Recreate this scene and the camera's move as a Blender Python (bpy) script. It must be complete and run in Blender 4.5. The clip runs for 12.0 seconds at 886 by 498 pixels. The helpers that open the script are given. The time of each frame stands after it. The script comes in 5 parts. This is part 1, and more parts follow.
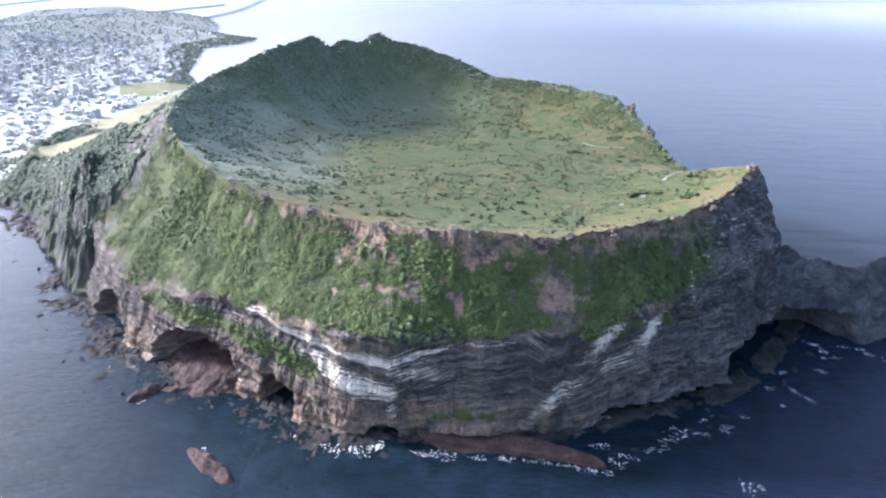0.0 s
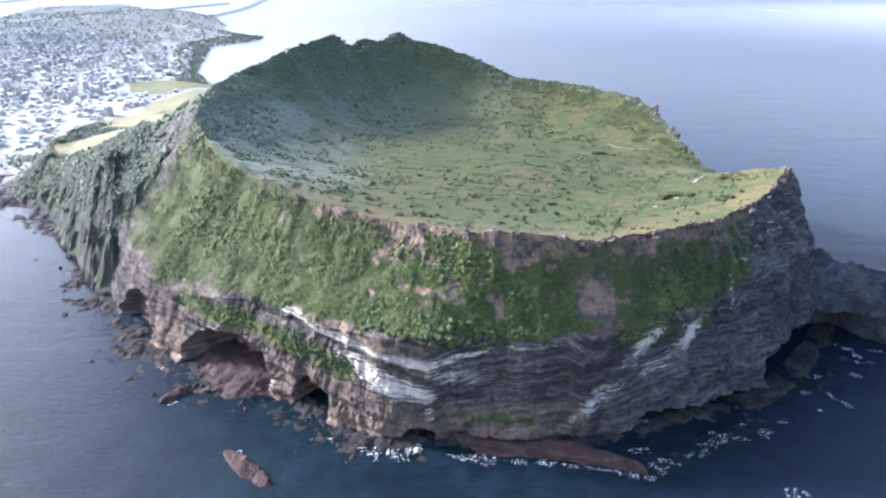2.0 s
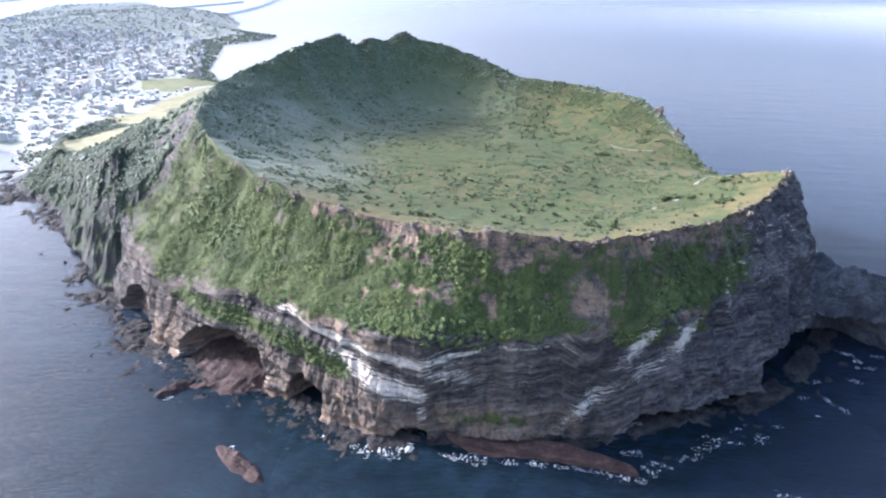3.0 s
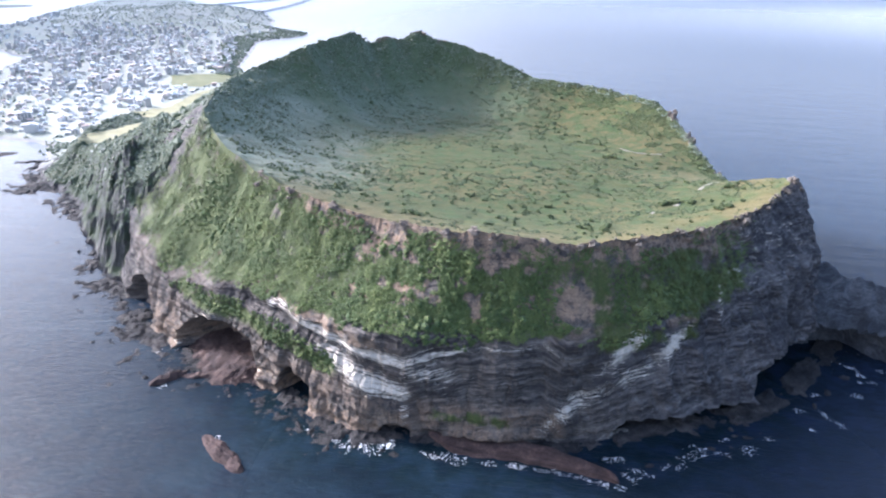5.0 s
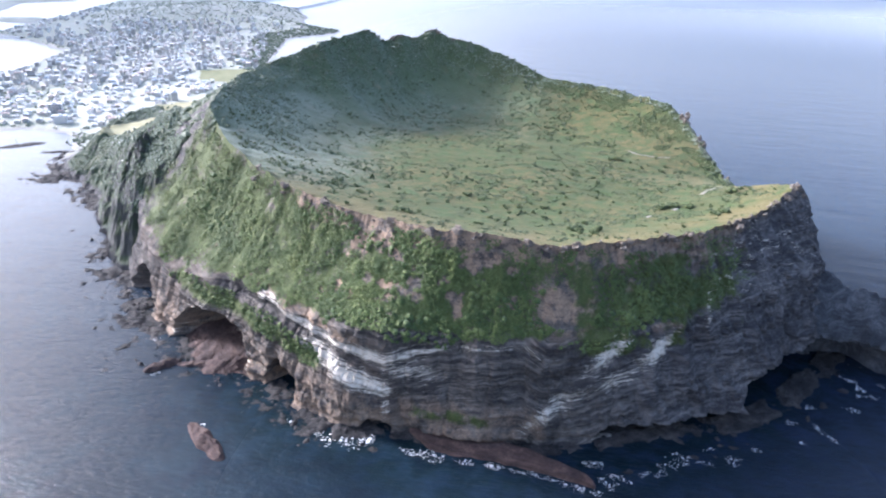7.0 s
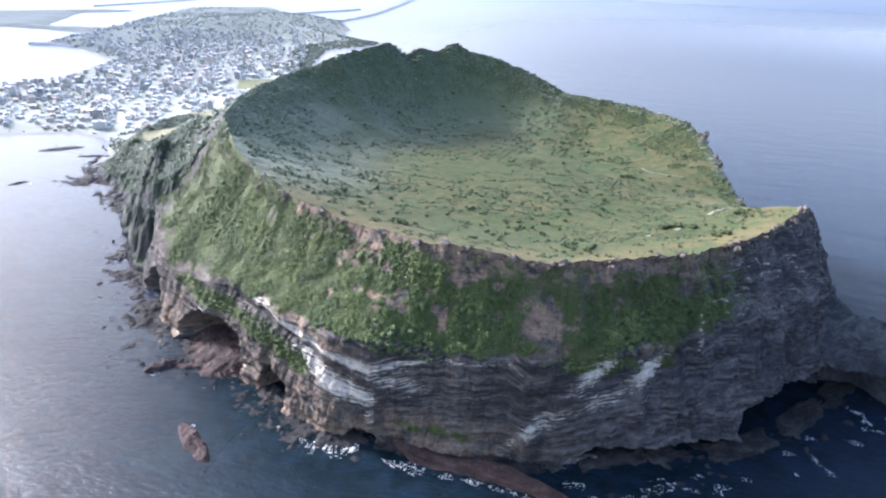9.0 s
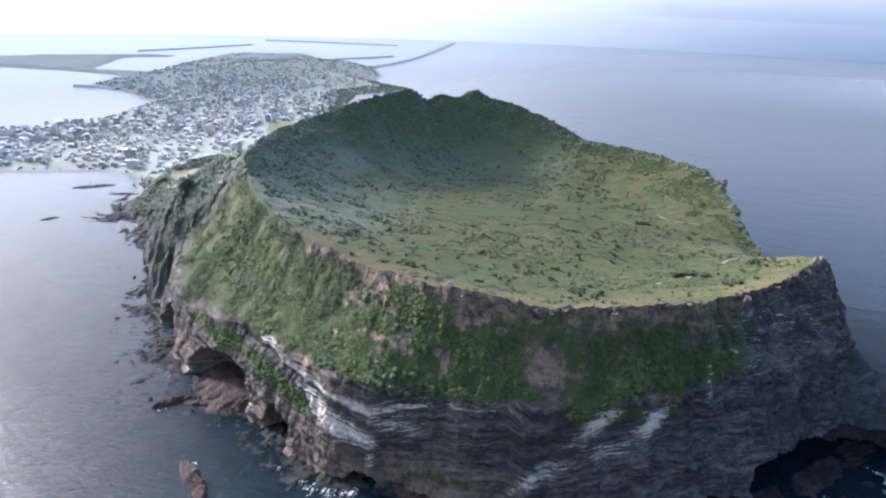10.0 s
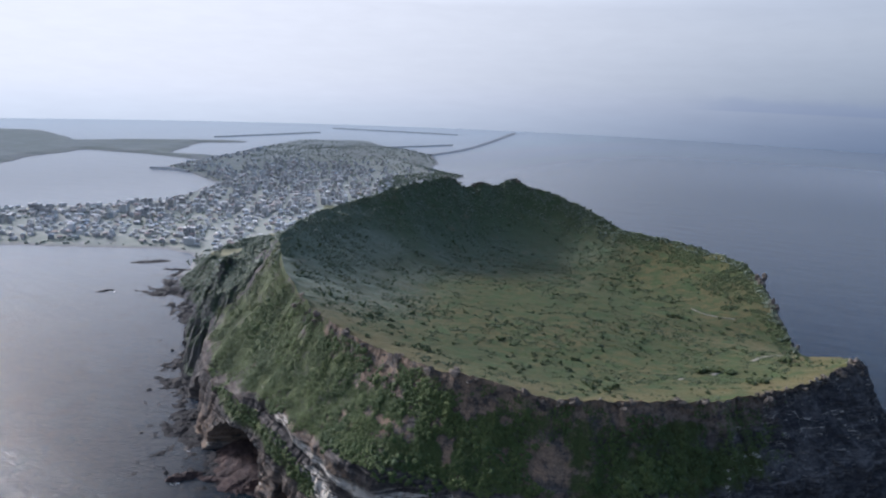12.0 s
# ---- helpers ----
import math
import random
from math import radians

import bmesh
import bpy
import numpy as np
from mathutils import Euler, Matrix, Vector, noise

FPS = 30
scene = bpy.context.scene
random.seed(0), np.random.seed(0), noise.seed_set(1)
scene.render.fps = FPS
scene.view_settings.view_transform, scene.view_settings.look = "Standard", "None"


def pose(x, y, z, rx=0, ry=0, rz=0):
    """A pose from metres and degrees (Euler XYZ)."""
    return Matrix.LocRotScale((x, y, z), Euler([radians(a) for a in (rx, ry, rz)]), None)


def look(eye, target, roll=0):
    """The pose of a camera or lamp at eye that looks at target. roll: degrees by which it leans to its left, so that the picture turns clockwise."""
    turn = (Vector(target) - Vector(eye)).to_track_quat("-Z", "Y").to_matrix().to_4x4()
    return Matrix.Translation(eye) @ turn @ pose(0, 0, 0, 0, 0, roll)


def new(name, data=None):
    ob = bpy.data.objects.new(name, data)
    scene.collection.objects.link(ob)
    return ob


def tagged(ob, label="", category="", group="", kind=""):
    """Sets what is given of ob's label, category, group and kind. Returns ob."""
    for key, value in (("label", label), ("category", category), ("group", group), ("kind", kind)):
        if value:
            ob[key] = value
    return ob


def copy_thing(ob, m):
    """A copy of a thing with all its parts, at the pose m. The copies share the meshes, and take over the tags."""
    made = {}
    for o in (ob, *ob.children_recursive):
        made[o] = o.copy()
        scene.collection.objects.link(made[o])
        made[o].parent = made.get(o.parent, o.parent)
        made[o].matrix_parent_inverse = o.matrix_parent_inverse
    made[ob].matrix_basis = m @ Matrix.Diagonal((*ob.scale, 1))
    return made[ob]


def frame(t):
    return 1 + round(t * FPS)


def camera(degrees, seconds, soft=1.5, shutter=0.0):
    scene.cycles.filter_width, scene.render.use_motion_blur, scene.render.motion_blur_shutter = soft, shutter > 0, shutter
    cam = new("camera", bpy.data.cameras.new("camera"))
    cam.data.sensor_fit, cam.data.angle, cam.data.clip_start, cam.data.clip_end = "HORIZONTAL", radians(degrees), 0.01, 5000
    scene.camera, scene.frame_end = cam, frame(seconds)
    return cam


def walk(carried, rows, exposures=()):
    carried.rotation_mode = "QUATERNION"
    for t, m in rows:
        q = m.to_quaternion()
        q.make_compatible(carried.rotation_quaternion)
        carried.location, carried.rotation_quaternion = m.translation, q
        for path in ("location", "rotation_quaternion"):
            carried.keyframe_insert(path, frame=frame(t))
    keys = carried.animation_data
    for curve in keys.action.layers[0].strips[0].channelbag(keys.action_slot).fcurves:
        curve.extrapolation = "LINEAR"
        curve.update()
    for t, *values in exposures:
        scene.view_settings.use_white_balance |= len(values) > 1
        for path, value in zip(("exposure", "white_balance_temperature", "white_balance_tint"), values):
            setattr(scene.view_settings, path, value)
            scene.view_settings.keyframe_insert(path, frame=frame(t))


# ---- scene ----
cam = camera(66.7, 12.0, 2.2)
PATH = [
    (0, (3.299, -0.504, 283.327), (3.181, 1.309, 282.491), 0.4),
    (0.5, (-5.071, 0.003, 283.0), (-5.188, 1.817, 282.164), 0.4),
    (1, (-12.91, 0.354, 282.599), (-13.026, 2.168, 281.765), 0.4),
    (1.5, (-21.443, 0.955, 282.384), (-21.551, 2.769, 281.549), 0.4),
    (2, (-22.221, 1.985, 282.243), (-22.333, 3.798, 281.407), 0.8),
    (2.5, (-16.828, 2.231, 281.744), (-16.98, 4.042, 280.909), 0.9),
    (3, (-10.707, 2.634, 282.258), (-10.857, 4.444, 281.421), 1.0),
    (5, (17.398, 5.024, 283.232), (17.151, 6.822, 282.391), 1.3),
    (5.5, (24.4, 5.979, 283.297), (24.129, 7.773, 282.454), 1.4),
    (6, (31.987, 7.034, 283.497), (31.691, 8.823, 282.654), 1.4),
    (6.5, (39.556, 7.962, 284.075), (39.236, 9.746, 283.229), 1.5),
    (7, (46.838, 8.915, 284.015), (46.494, 10.694, 283.169), 1.6),
    (8.8, (77.008, 15.419, 285.446), (76.554, 17.178, 284.608), 1.8),
    (9, (78.952, 15.742, 285.922), (78.482, 17.506, 285.105), 1.8),
    (9.5, (86.431, 17.561, 286.369), (85.911, 19.336, 285.608), 1.9),
    (10, (93.372, 19.41, 286.692), (92.802, 21.194, 285.99), 2.0),
    (10.5, (100.777, 21.299, 287.155), (100.158, 23.088, 286.511), 2.1),
    (11, (107.798, 23.105, 287.83), (107.13, 24.897, 287.245), 2.2),
    (11.5, (115.084, 25.231, 288.061), (114.365, 27.021, 287.535), 2.3),
    (12, (122.379, 27.451, 288.71), (121.61, 29.237, 288.242), 2.3),
]
EXPOSURES = [(0, 1.88, 5560, 19), (7, 1.88, 5560, 19), (9.0, 1.76, 5560, 18), (10.5, 0.97, 5560, 17), (12, 0.3, 5560, 16)]
walk(cam, [(t, look(eye, target, roll)) for t, eye, target, roll in PATH], EXPOSURES)

# ---- light ----
SUN = Vector((-0.82, 0.22, 0.365)).normalized()
world = bpy.data.worlds.new("sky")
scene.world = world
world.use_nodes = True
wn = world.node_tree.nodes
sky = wn.new("ShaderNodeTexSky")
sky.sky_type = "NISHITA"
sky.sun_disc = False
sky.sun_elevation = math.asin(SUN.z)
sky.sun_rotation = math.atan2(SUN.x, SUN.y)
sky.dust_density = 4.0
sky.air_density = 1.3
wn["Background"].inputs["Strength"].default_value = 0.15
world.node_tree.links.new(sky.outputs[0], wn["Background"].inputs["Color"])
sun = new("sun", bpy.data.lights.new("sun", "SUN"))
sun.data.energy = 4.1
sun.data.angle = radians(9.0)
sun.data.color = (1.0, 0.96, 0.91)
sun.matrix_world = look(SUN * 1000.0, (0, 0, 0))


# ---- number helpers ----
def hash3(i, j, k, seed):
    n = (i * 374761393 + j * 668265263 + k * 2147483647 + seed * 144665) & 0xFFFFFFFF
    n = ((n ^ (n >> 13)) * 1274126177) & 0xFFFFFFFF
    n = ((n ^ (n >> 16)) * 2246822519) & 0xFFFFFFFF
    return ((n ^ (n >> 15)) & 0xFFFFFF) / float(0xFFFFFF) * 2.0 - 1.0


def vnoise(x, y, z, seed=0):
    """Smooth value noise in -1..1 on arrays."""
    x, y, z = np.broadcast_arrays(np.asarray(x, float), np.asarray(y, float), np.asarray(z, float))
    i, j, k = (np.floor(a).astype(np.int64) for a in (x, y, z))
    f, g, h = x - i, y - j, z - k
    f, g, h = (a * a * (3 - 2 * a) for a in (f, g, h))
    out = 0.0
    for a in (0, 1):
        for b in (0, 1):
            for c in (0, 1):
                w = (f if a else 1 - f) * (g if b else 1 - g) * (h if c else 1 - h)
                out = out + w * hash3(i + a, j + b, k + c, seed)
    return out


def fbm(x, y, z, octaves=4, seed=0):
    out, amp, total = 0.0, 1.0, 0.0
    for o in range(octaves):
        out = out + amp * vnoise(np.asarray(x) * 2 ** o, np.asarray(y) * 2 ** o, np.asarray(z) * 2 ** o, seed + o)
        total += amp
        amp *= 0.5
    return out / total


def smooth(a, b, x):
    t = np.clip((np.asarray(x, float) - a) / (b - a), 0, 1)
    return t * t * (3 - 2 * t)


def around(th, angles, values, width=31):
    """A smooth closed curve through values at angles (degrees)."""
    a, v = np.array(angles, float), np.array(values, float)
    a = np.concatenate((a - 360, a, a + 360))
    v = np.concatenate((v, v, v))
    t = np.asarray(th) % 360
    fine = np.interp(np.linspace(-60, 420, 4801), a, v)
    kernel = np.hanning(width)
    fine = np.convolve(fine, kernel / kernel.sum(), "same")
    return np.interp(t, np.linspace(-60, 420, 4801), fine)


def inside(x, y, poly):
    """Signed distance to a polygon, positive inside."""
    x, y = np.asarray(x, float), np.asarray(y, float)
    best = np.full(x.shape, 1e9)
    odd = np.zeros(x.shape, bool)
    for (ax, ay), (bx, by) in zip(poly, poly[1:] + poly[:1]):
        dx, dy = bx - ax, by - ay
        t = np.clip(((x - ax) * dx + (y - ay) * dy) / (dx * dx + dy * dy), 0, 1)
        best = np.minimum(best, np.hypot(x - ax - t * dx, y - ay - t * dy))
        if dy:
            cross = (ay > y) != (by > y)
            odd ^= cross & (x < dx * (y - ay) / dy + ax)
    return np.where(odd, best, -best)


# ---- mesh helpers ----
def mesh_of(name, verts, faces, material, shade=False, attributes=None):
    """A mesh from arrays of vertices and of equal-sided faces."""
    verts, faces = np.asarray(verts, np.float32).reshape(-1, 3), np.asarray(faces, np.int32)
    me = bpy.data.meshes.new(name)
    n, k = faces.shape
    me.vertices.add(len(verts))
    me.vertices.foreach_set("co", verts.ravel())
    me.loops.add(n * k)
    me.loops.foreach_set("vertex_index", faces.ravel())
    me.polygons.add(n)
    me.polygons.foreach_set("loop_start", np.arange(0, n * k, k, dtype=np.int32))
    me.polygons.foreach_set("use_smooth", np.full(n, shade))
    for key, values in (attributes or {}).items():
        at = me.attributes.new(key, "FLOAT", "POINT")
        at.data.foreach_set("value", np.asarray(values, np.float32).ravel())
    me.materials.append(material)
    me.update(calc_edges=True)
    me.validate()
    return me


def grid_faces(rows, cols, closed=False):
    i, j = np.meshgrid(np.arange(rows - 1), np.arange(cols if closed else cols - 1), indexing="ij")
    a, b = i * cols + j, i * cols + (j + 1) % cols
    return np.stack((a, b, b + cols, a + cols), -1).reshape(-1, 4)


def child(name, me, parent, label=""):
    ob = new(name, me)
    ob.parent = parent
    return tagged(ob, label=label)


def bm_mesh(name, bm, material, shade=False):
    me = bpy.data.meshes.new(name)
    bm.to_mesh(me)
    bm.free()
    for p in me.polygons:
        p.use_smooth = shade
    me.materials.append(material)
    return me


# ---- materials ----
def shader(name, base=None, rough=0.9, specular=0.3):
    m = bpy.data.materials.new(name)
    m.use_nodes = True
    b = m.node_tree.nodes["Principled BSDF"]
    b.inputs["Roughness"].default_value = rough
    b.inputs["Specular IOR Level"].default_value = specular
    if base:
        b.inputs["Base Color"].default_value = (*base, 1)
    return m, m.node_tree.nodes, m.node_tree.links, b


def tex(nodes, links, scale, detail=6.0, rough=0.6, stretch=(1, 1, 1), coord="Object", kind="ShaderNodeTexNoise", turn=0.0):
    co = nodes.new("ShaderNodeTexCoord")
    mp = nodes.new("ShaderNodeMapping")
    mp.inputs["Scale"].default_value = stretch
    mp.inputs["Rotation"].default_value = (0, 0, turn)
    links.new(co.outputs[coord], mp.inputs["Vector"])
    n = nodes.new(kind)
    n.inputs["Scale"].default_value = scale
    if kind == "ShaderNodeTexNoise":
        n.inputs["Detail"].default_value = detail
        n.inputs["Roughness"].default_value = rough
    links.new(mp.outputs[0], n.inputs["Vector"])
    return n.outputs[0]


def ramp(nodes, links, source, stops):
    r = nodes.new("ShaderNodeValToRGB")
    while len(r.color_ramp.elements) < len(stops):
        r.color_ramp.elements.new(0.5)
    for e, (p, c) in zip(r.color_ramp.elements, stops):
        e.position = p
        e.color = (*c, 1) if len(c) == 3 else c
    links.new(source, r.inputs[0])
    return r.outputs[0]


def mix(nodes, links, fac, a, b, blend="MIX"):
    n = nodes.new("ShaderNodeMix")
    n.data_type = "RGBA"
    n.blend_type = blend
    for sock, v in ((n.inputs[0], fac), (n.inputs[6], a), (n.inputs[7], b)):
        if isinstance(v, bpy.types.NodeSocket):
            links.new(v, sock)
        elif isinstance(v, tuple):
            sock.default_value = (*v, 1)
        else:
            sock.default_value = v
    return n.outputs[2]


def maths(nodes, links, op, a, b=0.0, clamp=False):
    n = nodes.new("ShaderNodeMath")
    n.operation = op
    n.use_clamp = clamp
    for sock, v in ((n.inputs[0], a), (n.inputs[1], b)):
        if isinstance(v, bpy.types.NodeSocket):
            links.new(v, sock)
        else:
            sock.default_value = v
    return n.outputs[0]


def stretch_to(nodes, links, source, lo, hi):
    if lo > hi:
        return maths(nodes, links, "SUBTRACT", 1.0, stretch_to(nodes, links, source, hi, lo))
    n = nodes.new("ShaderNodeMapRange")
    n.interpolation_type = "SMOOTHSTEP"
    n.inputs["From Min"].default_value = lo
    n.inputs["From Max"].default_value = hi
    links.new(source, n.inputs["Value"])
    return n.outputs["Result"]


def attribute(nodes, key):
    n = nodes.new("ShaderNodeAttribute")
    n.attribute_name = key
    return n.outputs["Fac"]


def bump(nodes, links, b, height, strength, distance):
    n = nodes.new("ShaderNodeBump")
    n.inputs["Strength"].default_value = strength
    n.inputs["Distance"].default_value = distance
    links.new(height, n.inputs["Height"])
    links.new(n.outputs[0], b.inputs["Normal"])


def foliage_material(name, dark, mid, light, rough=0.8, sheen=0.2):
    m, n, l, b = shader(name, rough=rough, specular=0.15)
    geo = n.new("ShaderNodeNewGeometry")
    tone = maths(n, l, "ADD", maths(n, l, "MULTIPLY", attribute(n, "tone"), 0.7), maths(n, l, "MULTIPLY", geo.outputs["Random Per Island"], 0.3))
    per = ramp(n, l, tone, [(0.05, dark), (0.45, mid), (0.8, light), (1.0, (light[0] * 1.25, light[1] * 1.1, light[2]))])
    big = tex(n, l, 0.03, 4)
    col = mix(n, l, stretch_to(n, l, big, 0.42, 0.62), mix(n, l, 0.35, per, dark), mix(n, l, 0.45, per, light))
    fine = tex(n, l, 1.6, 5, 0.7)
    col = mix(n, l, 0.5, col, ramp(n, l, fine, [(0.3, (0.5, 0.52, 0.45)), (0.7, (1.2, 1.2, 1.1))]), "MULTIPLY")
    l.new(col, b.inputs["Base Color"])
    b.inputs["Sheen Weight"].default_value = sheen
    b.inputs["Sheen Roughness"].default_value = 0.6
    return m


def grass_material():
    m, n, l, b = shader("crater_grass", rough=0.9, specular=0.1)
    a = tex(n, l, 0.012, 5)
    c = tex(n, l, 0.09, 6, 0.65)
    d = tex(n, l, 0.7, 6, 0.7)
    col = ramp(n, l, a, [(0.38, (0.060, 0.066, 0.025)), (0.5, (0.080, 0.077, 0.031)), (0.62, (0.100, 0.087, 0.038))])
    col = mix(n, l, stretch_to(n, l, c, 0.45, 0.62), col, (0.045, 0.07, 0.024))
    low = stretch_to(n, l, tex(n, l, 0.16, 6, 0.7, (0.8, 1.3, 1)), 0.47, 0.56)
    col = mix(n, l, maths(n, l, "MULTIPLY", low, 0.6), col, (0.042, 0.06, 0.024))
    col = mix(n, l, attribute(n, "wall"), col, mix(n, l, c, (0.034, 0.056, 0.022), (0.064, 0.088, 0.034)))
    col = mix(n, l, attribute(n, "dry"), col, (0.108, 0.092, 0.042))
    col = mix(n, l, stretch_to(n, l, tex(n, l, 0.05, 7, 0.7), 0.56, 0.74), col, (0.106, 0.092, 0.044))
    col = mix(n, l, 0.8, col, ramp(n, l, d, [(0.3, (0.5, 0.55, 0.45)), (0.7, (1.3, 1.26, 1.2))]), "MULTIPLY")
    l.new(col, b.inputs["Base Color"])
    # bluish sheen on the shaded inner wall stands in for haze
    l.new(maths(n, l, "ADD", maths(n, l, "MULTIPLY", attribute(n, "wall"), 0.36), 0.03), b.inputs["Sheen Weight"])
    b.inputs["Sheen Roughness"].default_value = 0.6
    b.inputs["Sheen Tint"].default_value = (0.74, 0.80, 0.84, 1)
    bump(n, l, b, d, 0.6, 0.6)
    return m


def rock_material(name, dark, mid, light, attrs=True):
    m, n, l, b = shader(name, rough=0.88, specular=0.25)
    if attrs:
        # lay the grain along the dipping layers
        geo = n.new("ShaderNodeNewGeometry")
        sep, com = n.new("ShaderNodeSeparateXYZ"), n.new("ShaderNodeCombineXYZ")
        l.new(geo.outputs["Position"], sep.inputs[0])
        l.new(sep.outputs[0], com.inputs[0])
        l.new(sep.outputs[1], com.inputs[1])
        l.new(attribute(n, "layer"), com.inputs[2])

        def along(scale, detail, rough, squash):
            mp, t = n.new("ShaderNodeMapping"), n.new("ShaderNodeTexNoise")
            mp.inputs["Scale"].default_value = (1, 1, squash)
            l.new(com.outputs[0], mp.inputs["Vector"])
            l.new(mp.outputs[0], t.inputs["Vector"])
            t.inputs["Scale"].default_value, t.inputs["Detail"].default_value, t.inputs["Roughness"].default_value = scale, detail, rough
            return t.outputs[0]
    else:
        def along(scale, detail, rough, squash):
            return tex(n, l, scale, detail, rough, (1, 1, squash))
    big = tex(n, l, 0.022, 6, 0.65)
    patch = tex(n, l, 0.075, 7, 0.7)
    strata = along(0.05, 7, 0.7, 9)
    grain = tex(n, l, 0.8, 8, 0.75)
    col = ramp(n, l, strata, [(0.40, dark), (0.5, mid), (0.60, light)])
    seam = along(0.16, 6, 0.7, 12)
    col = mix(n, l, 0.6, col, ramp(n, l, seam, [(0.38, (0.5, 0.5, 0.51)), (0.5, (0.92, 0.92, 0.92)), (0.62, (1.4, 1.37, 1.32))]), "MULTIPLY")
    col = mix(n, l, stretch_to(n, l, big, 0.44, 0.58), col, mix(n, l, 0.6, col, dark))
    col = mix(n, l, stretch_to(n, l, patch, 0.5, 0.66), col, mix(n, l, 0.55, col, light))
    if attrs:
        rust = maths(n, l, "MULTIPLY", attribute(n, "rust"), stretch_to(n, l, tex(n, l, 0.1, 7, 0.7), 0.36, 0.58))
        col = mix(n, l, rust, col, mix(n, l, strata, (0.165, 0.112, 0.078), (0.34, 0.245, 0.17)))
        # blue cast of hazy shade tinted into the rocky flanks
        col = mix(n, l, attribute(n, "rocky"), col, (0.98, 1.04, 1.16), "MULTIPLY")
        green = stretch_to(n, l, maths(n, l, "ADD", attribute(n, "green"), maths(n, l, "MULTIPLY", tex(n, l, 0.11, 8, 0.75), 0.9)), 0.74, 0.92)
        col = mix(n, l, green, col, mix(n, l, patch, (0.04, 0.06, 0.018), (0.085, 0.10, 0.035)))
        streak = along(0.07, 9, 0.8, 16)
        drip = tex(n, l, 0.35, 7, 0.75, (1, 1, 0.1))
        pale = maths(n, l, "ADD", attribute(n, "pale"), maths(n, l, "ADD", maths(n, l, "MULTIPLY", streak, 4.5), maths(n, l, "MULTIPLY", drip, 0.5)))
        pale = maths(n, l, "MULTIPLY", stretch_to(n, l, pale, 3.12, 3.42), stretch_to(n, l, attribute(n, "pale"), 0.04, 0.2))
        col = mix(n, l, pale, col, mix(n, l, drip, (0.40, 0.36, 0.305), (0.74, 0.68, 0.59)))
    col = mix(n, l, 0.75, col, ramp(n, l, grain, [(0.3, (0.42, 0.42, 0.43)), (0.72, (1.4, 1.38, 1.34))]), "MULTIPLY")
    l.new(col, b.inputs["Base Color"])
    bump(n, l, b, grain, 1.0, 1.1)
    return m


def sea_material():
    m, n, l, b = shader("sea_water", rough=0.32, specular=0.36)
    geo = n.new("ShaderNodeNewGeometry")
    swell = tex(n, l, 0.035, 4, 0.55, (0.45, 1.5, 1))
    chop = tex(n, l, 0.22, 6, 0.65, (0.6, 1.3, 1))
    water_tone = tex(n, l, 0.012, 5, 0.6)
    near = attribute(n, "water_tone")
    deep = mix(n, l, stretch_to(n, l, water_tone, 0.42, 0.62), (0.005, 0.012, 0.021), (0.009, 0.020, 0.031))
    open_sea = stretch_to(n, l, attribute(n, "choppy"), 0.75, 0.2)
    deep = mix(n, l, open_sea, deep, (0.007, 0.023, 0.051))
    # depth here only sets how blue and dull the near right-hand water is
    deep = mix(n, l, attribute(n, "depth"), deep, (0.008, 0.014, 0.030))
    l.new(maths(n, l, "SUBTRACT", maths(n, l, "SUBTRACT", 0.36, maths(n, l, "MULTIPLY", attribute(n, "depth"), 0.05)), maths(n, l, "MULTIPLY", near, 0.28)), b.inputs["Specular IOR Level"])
    # dark water under the cliffs: their reflection put into the base colour
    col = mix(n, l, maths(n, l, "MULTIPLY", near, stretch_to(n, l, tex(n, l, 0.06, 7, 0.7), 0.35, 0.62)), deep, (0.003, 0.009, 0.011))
    reef = stretch_to(n, l, tex(n, l, 0.03, 7, 0.72), 0.5, 0.66)
    col = mix(n, l, maths(n, l, "MULTIPLY", reef, 0.55), col, (0.004, 0.008, 0.018))
    col = mix(n, l, 0.35, col, ramp(n, l, chop, [(0.35, (0.5, 0.5, 0.5)), (0.65, (1.5, 1.5, 1.5))]), "MULTIPLY")
    l.new(col, b.inputs["Base Color"])
    b.inputs["IOR"].default_value = 1.33
    # whitens far and left-hand water: haze and sun glitter put into the sheen
    l.new(attribute(n, "haze_sheen"), b.inputs["Sheen Weight"])
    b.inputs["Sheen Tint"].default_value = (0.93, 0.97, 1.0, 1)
    l.new(maths(n, l, "ADD", maths(n, l, "MULTIPLY", attribute(n, "choppy"), 0.27), maths(n, l, "ADD", maths(n, l, "MULTIPLY", attribute(n, "haze_sheen"), 0.14), 0.06)), b.inputs["Roughness"])
    roll = tex(n, l, 0.022, 4, 0.55, (0.45, 1.6, 1), turn=0.35)
    h = maths(n, l, "ADD", maths(n, l, "MULTIPLY", swell, 1.0), maths(n, l, "MULTIPLY", chop, 0.75))
    h = maths(n, l, "MULTIPLY", h, attribute(n, "choppy"))
    h = maths(n, l, "ADD", h, maths(n, l, "MULTIPLY", roll, 0.8))
    bump(n, l, b, h, 0.7, 1.9)
    return m


def plain_noise(name, a, c, scale, rough=0.85, metal=0.0):
    m, n, l, b = shader(name, rough=rough)
    t = tex(n, l, scale, 6, 0.65)
    col = ramp(n, l, t, [(0.35, a), (0.65, c)])
    l.new(col, b.inputs["Base Color"])
    b.inputs["Metallic"].default_value = metal
    bump(n, l, b, t, 0.4, 0.3)
    return m


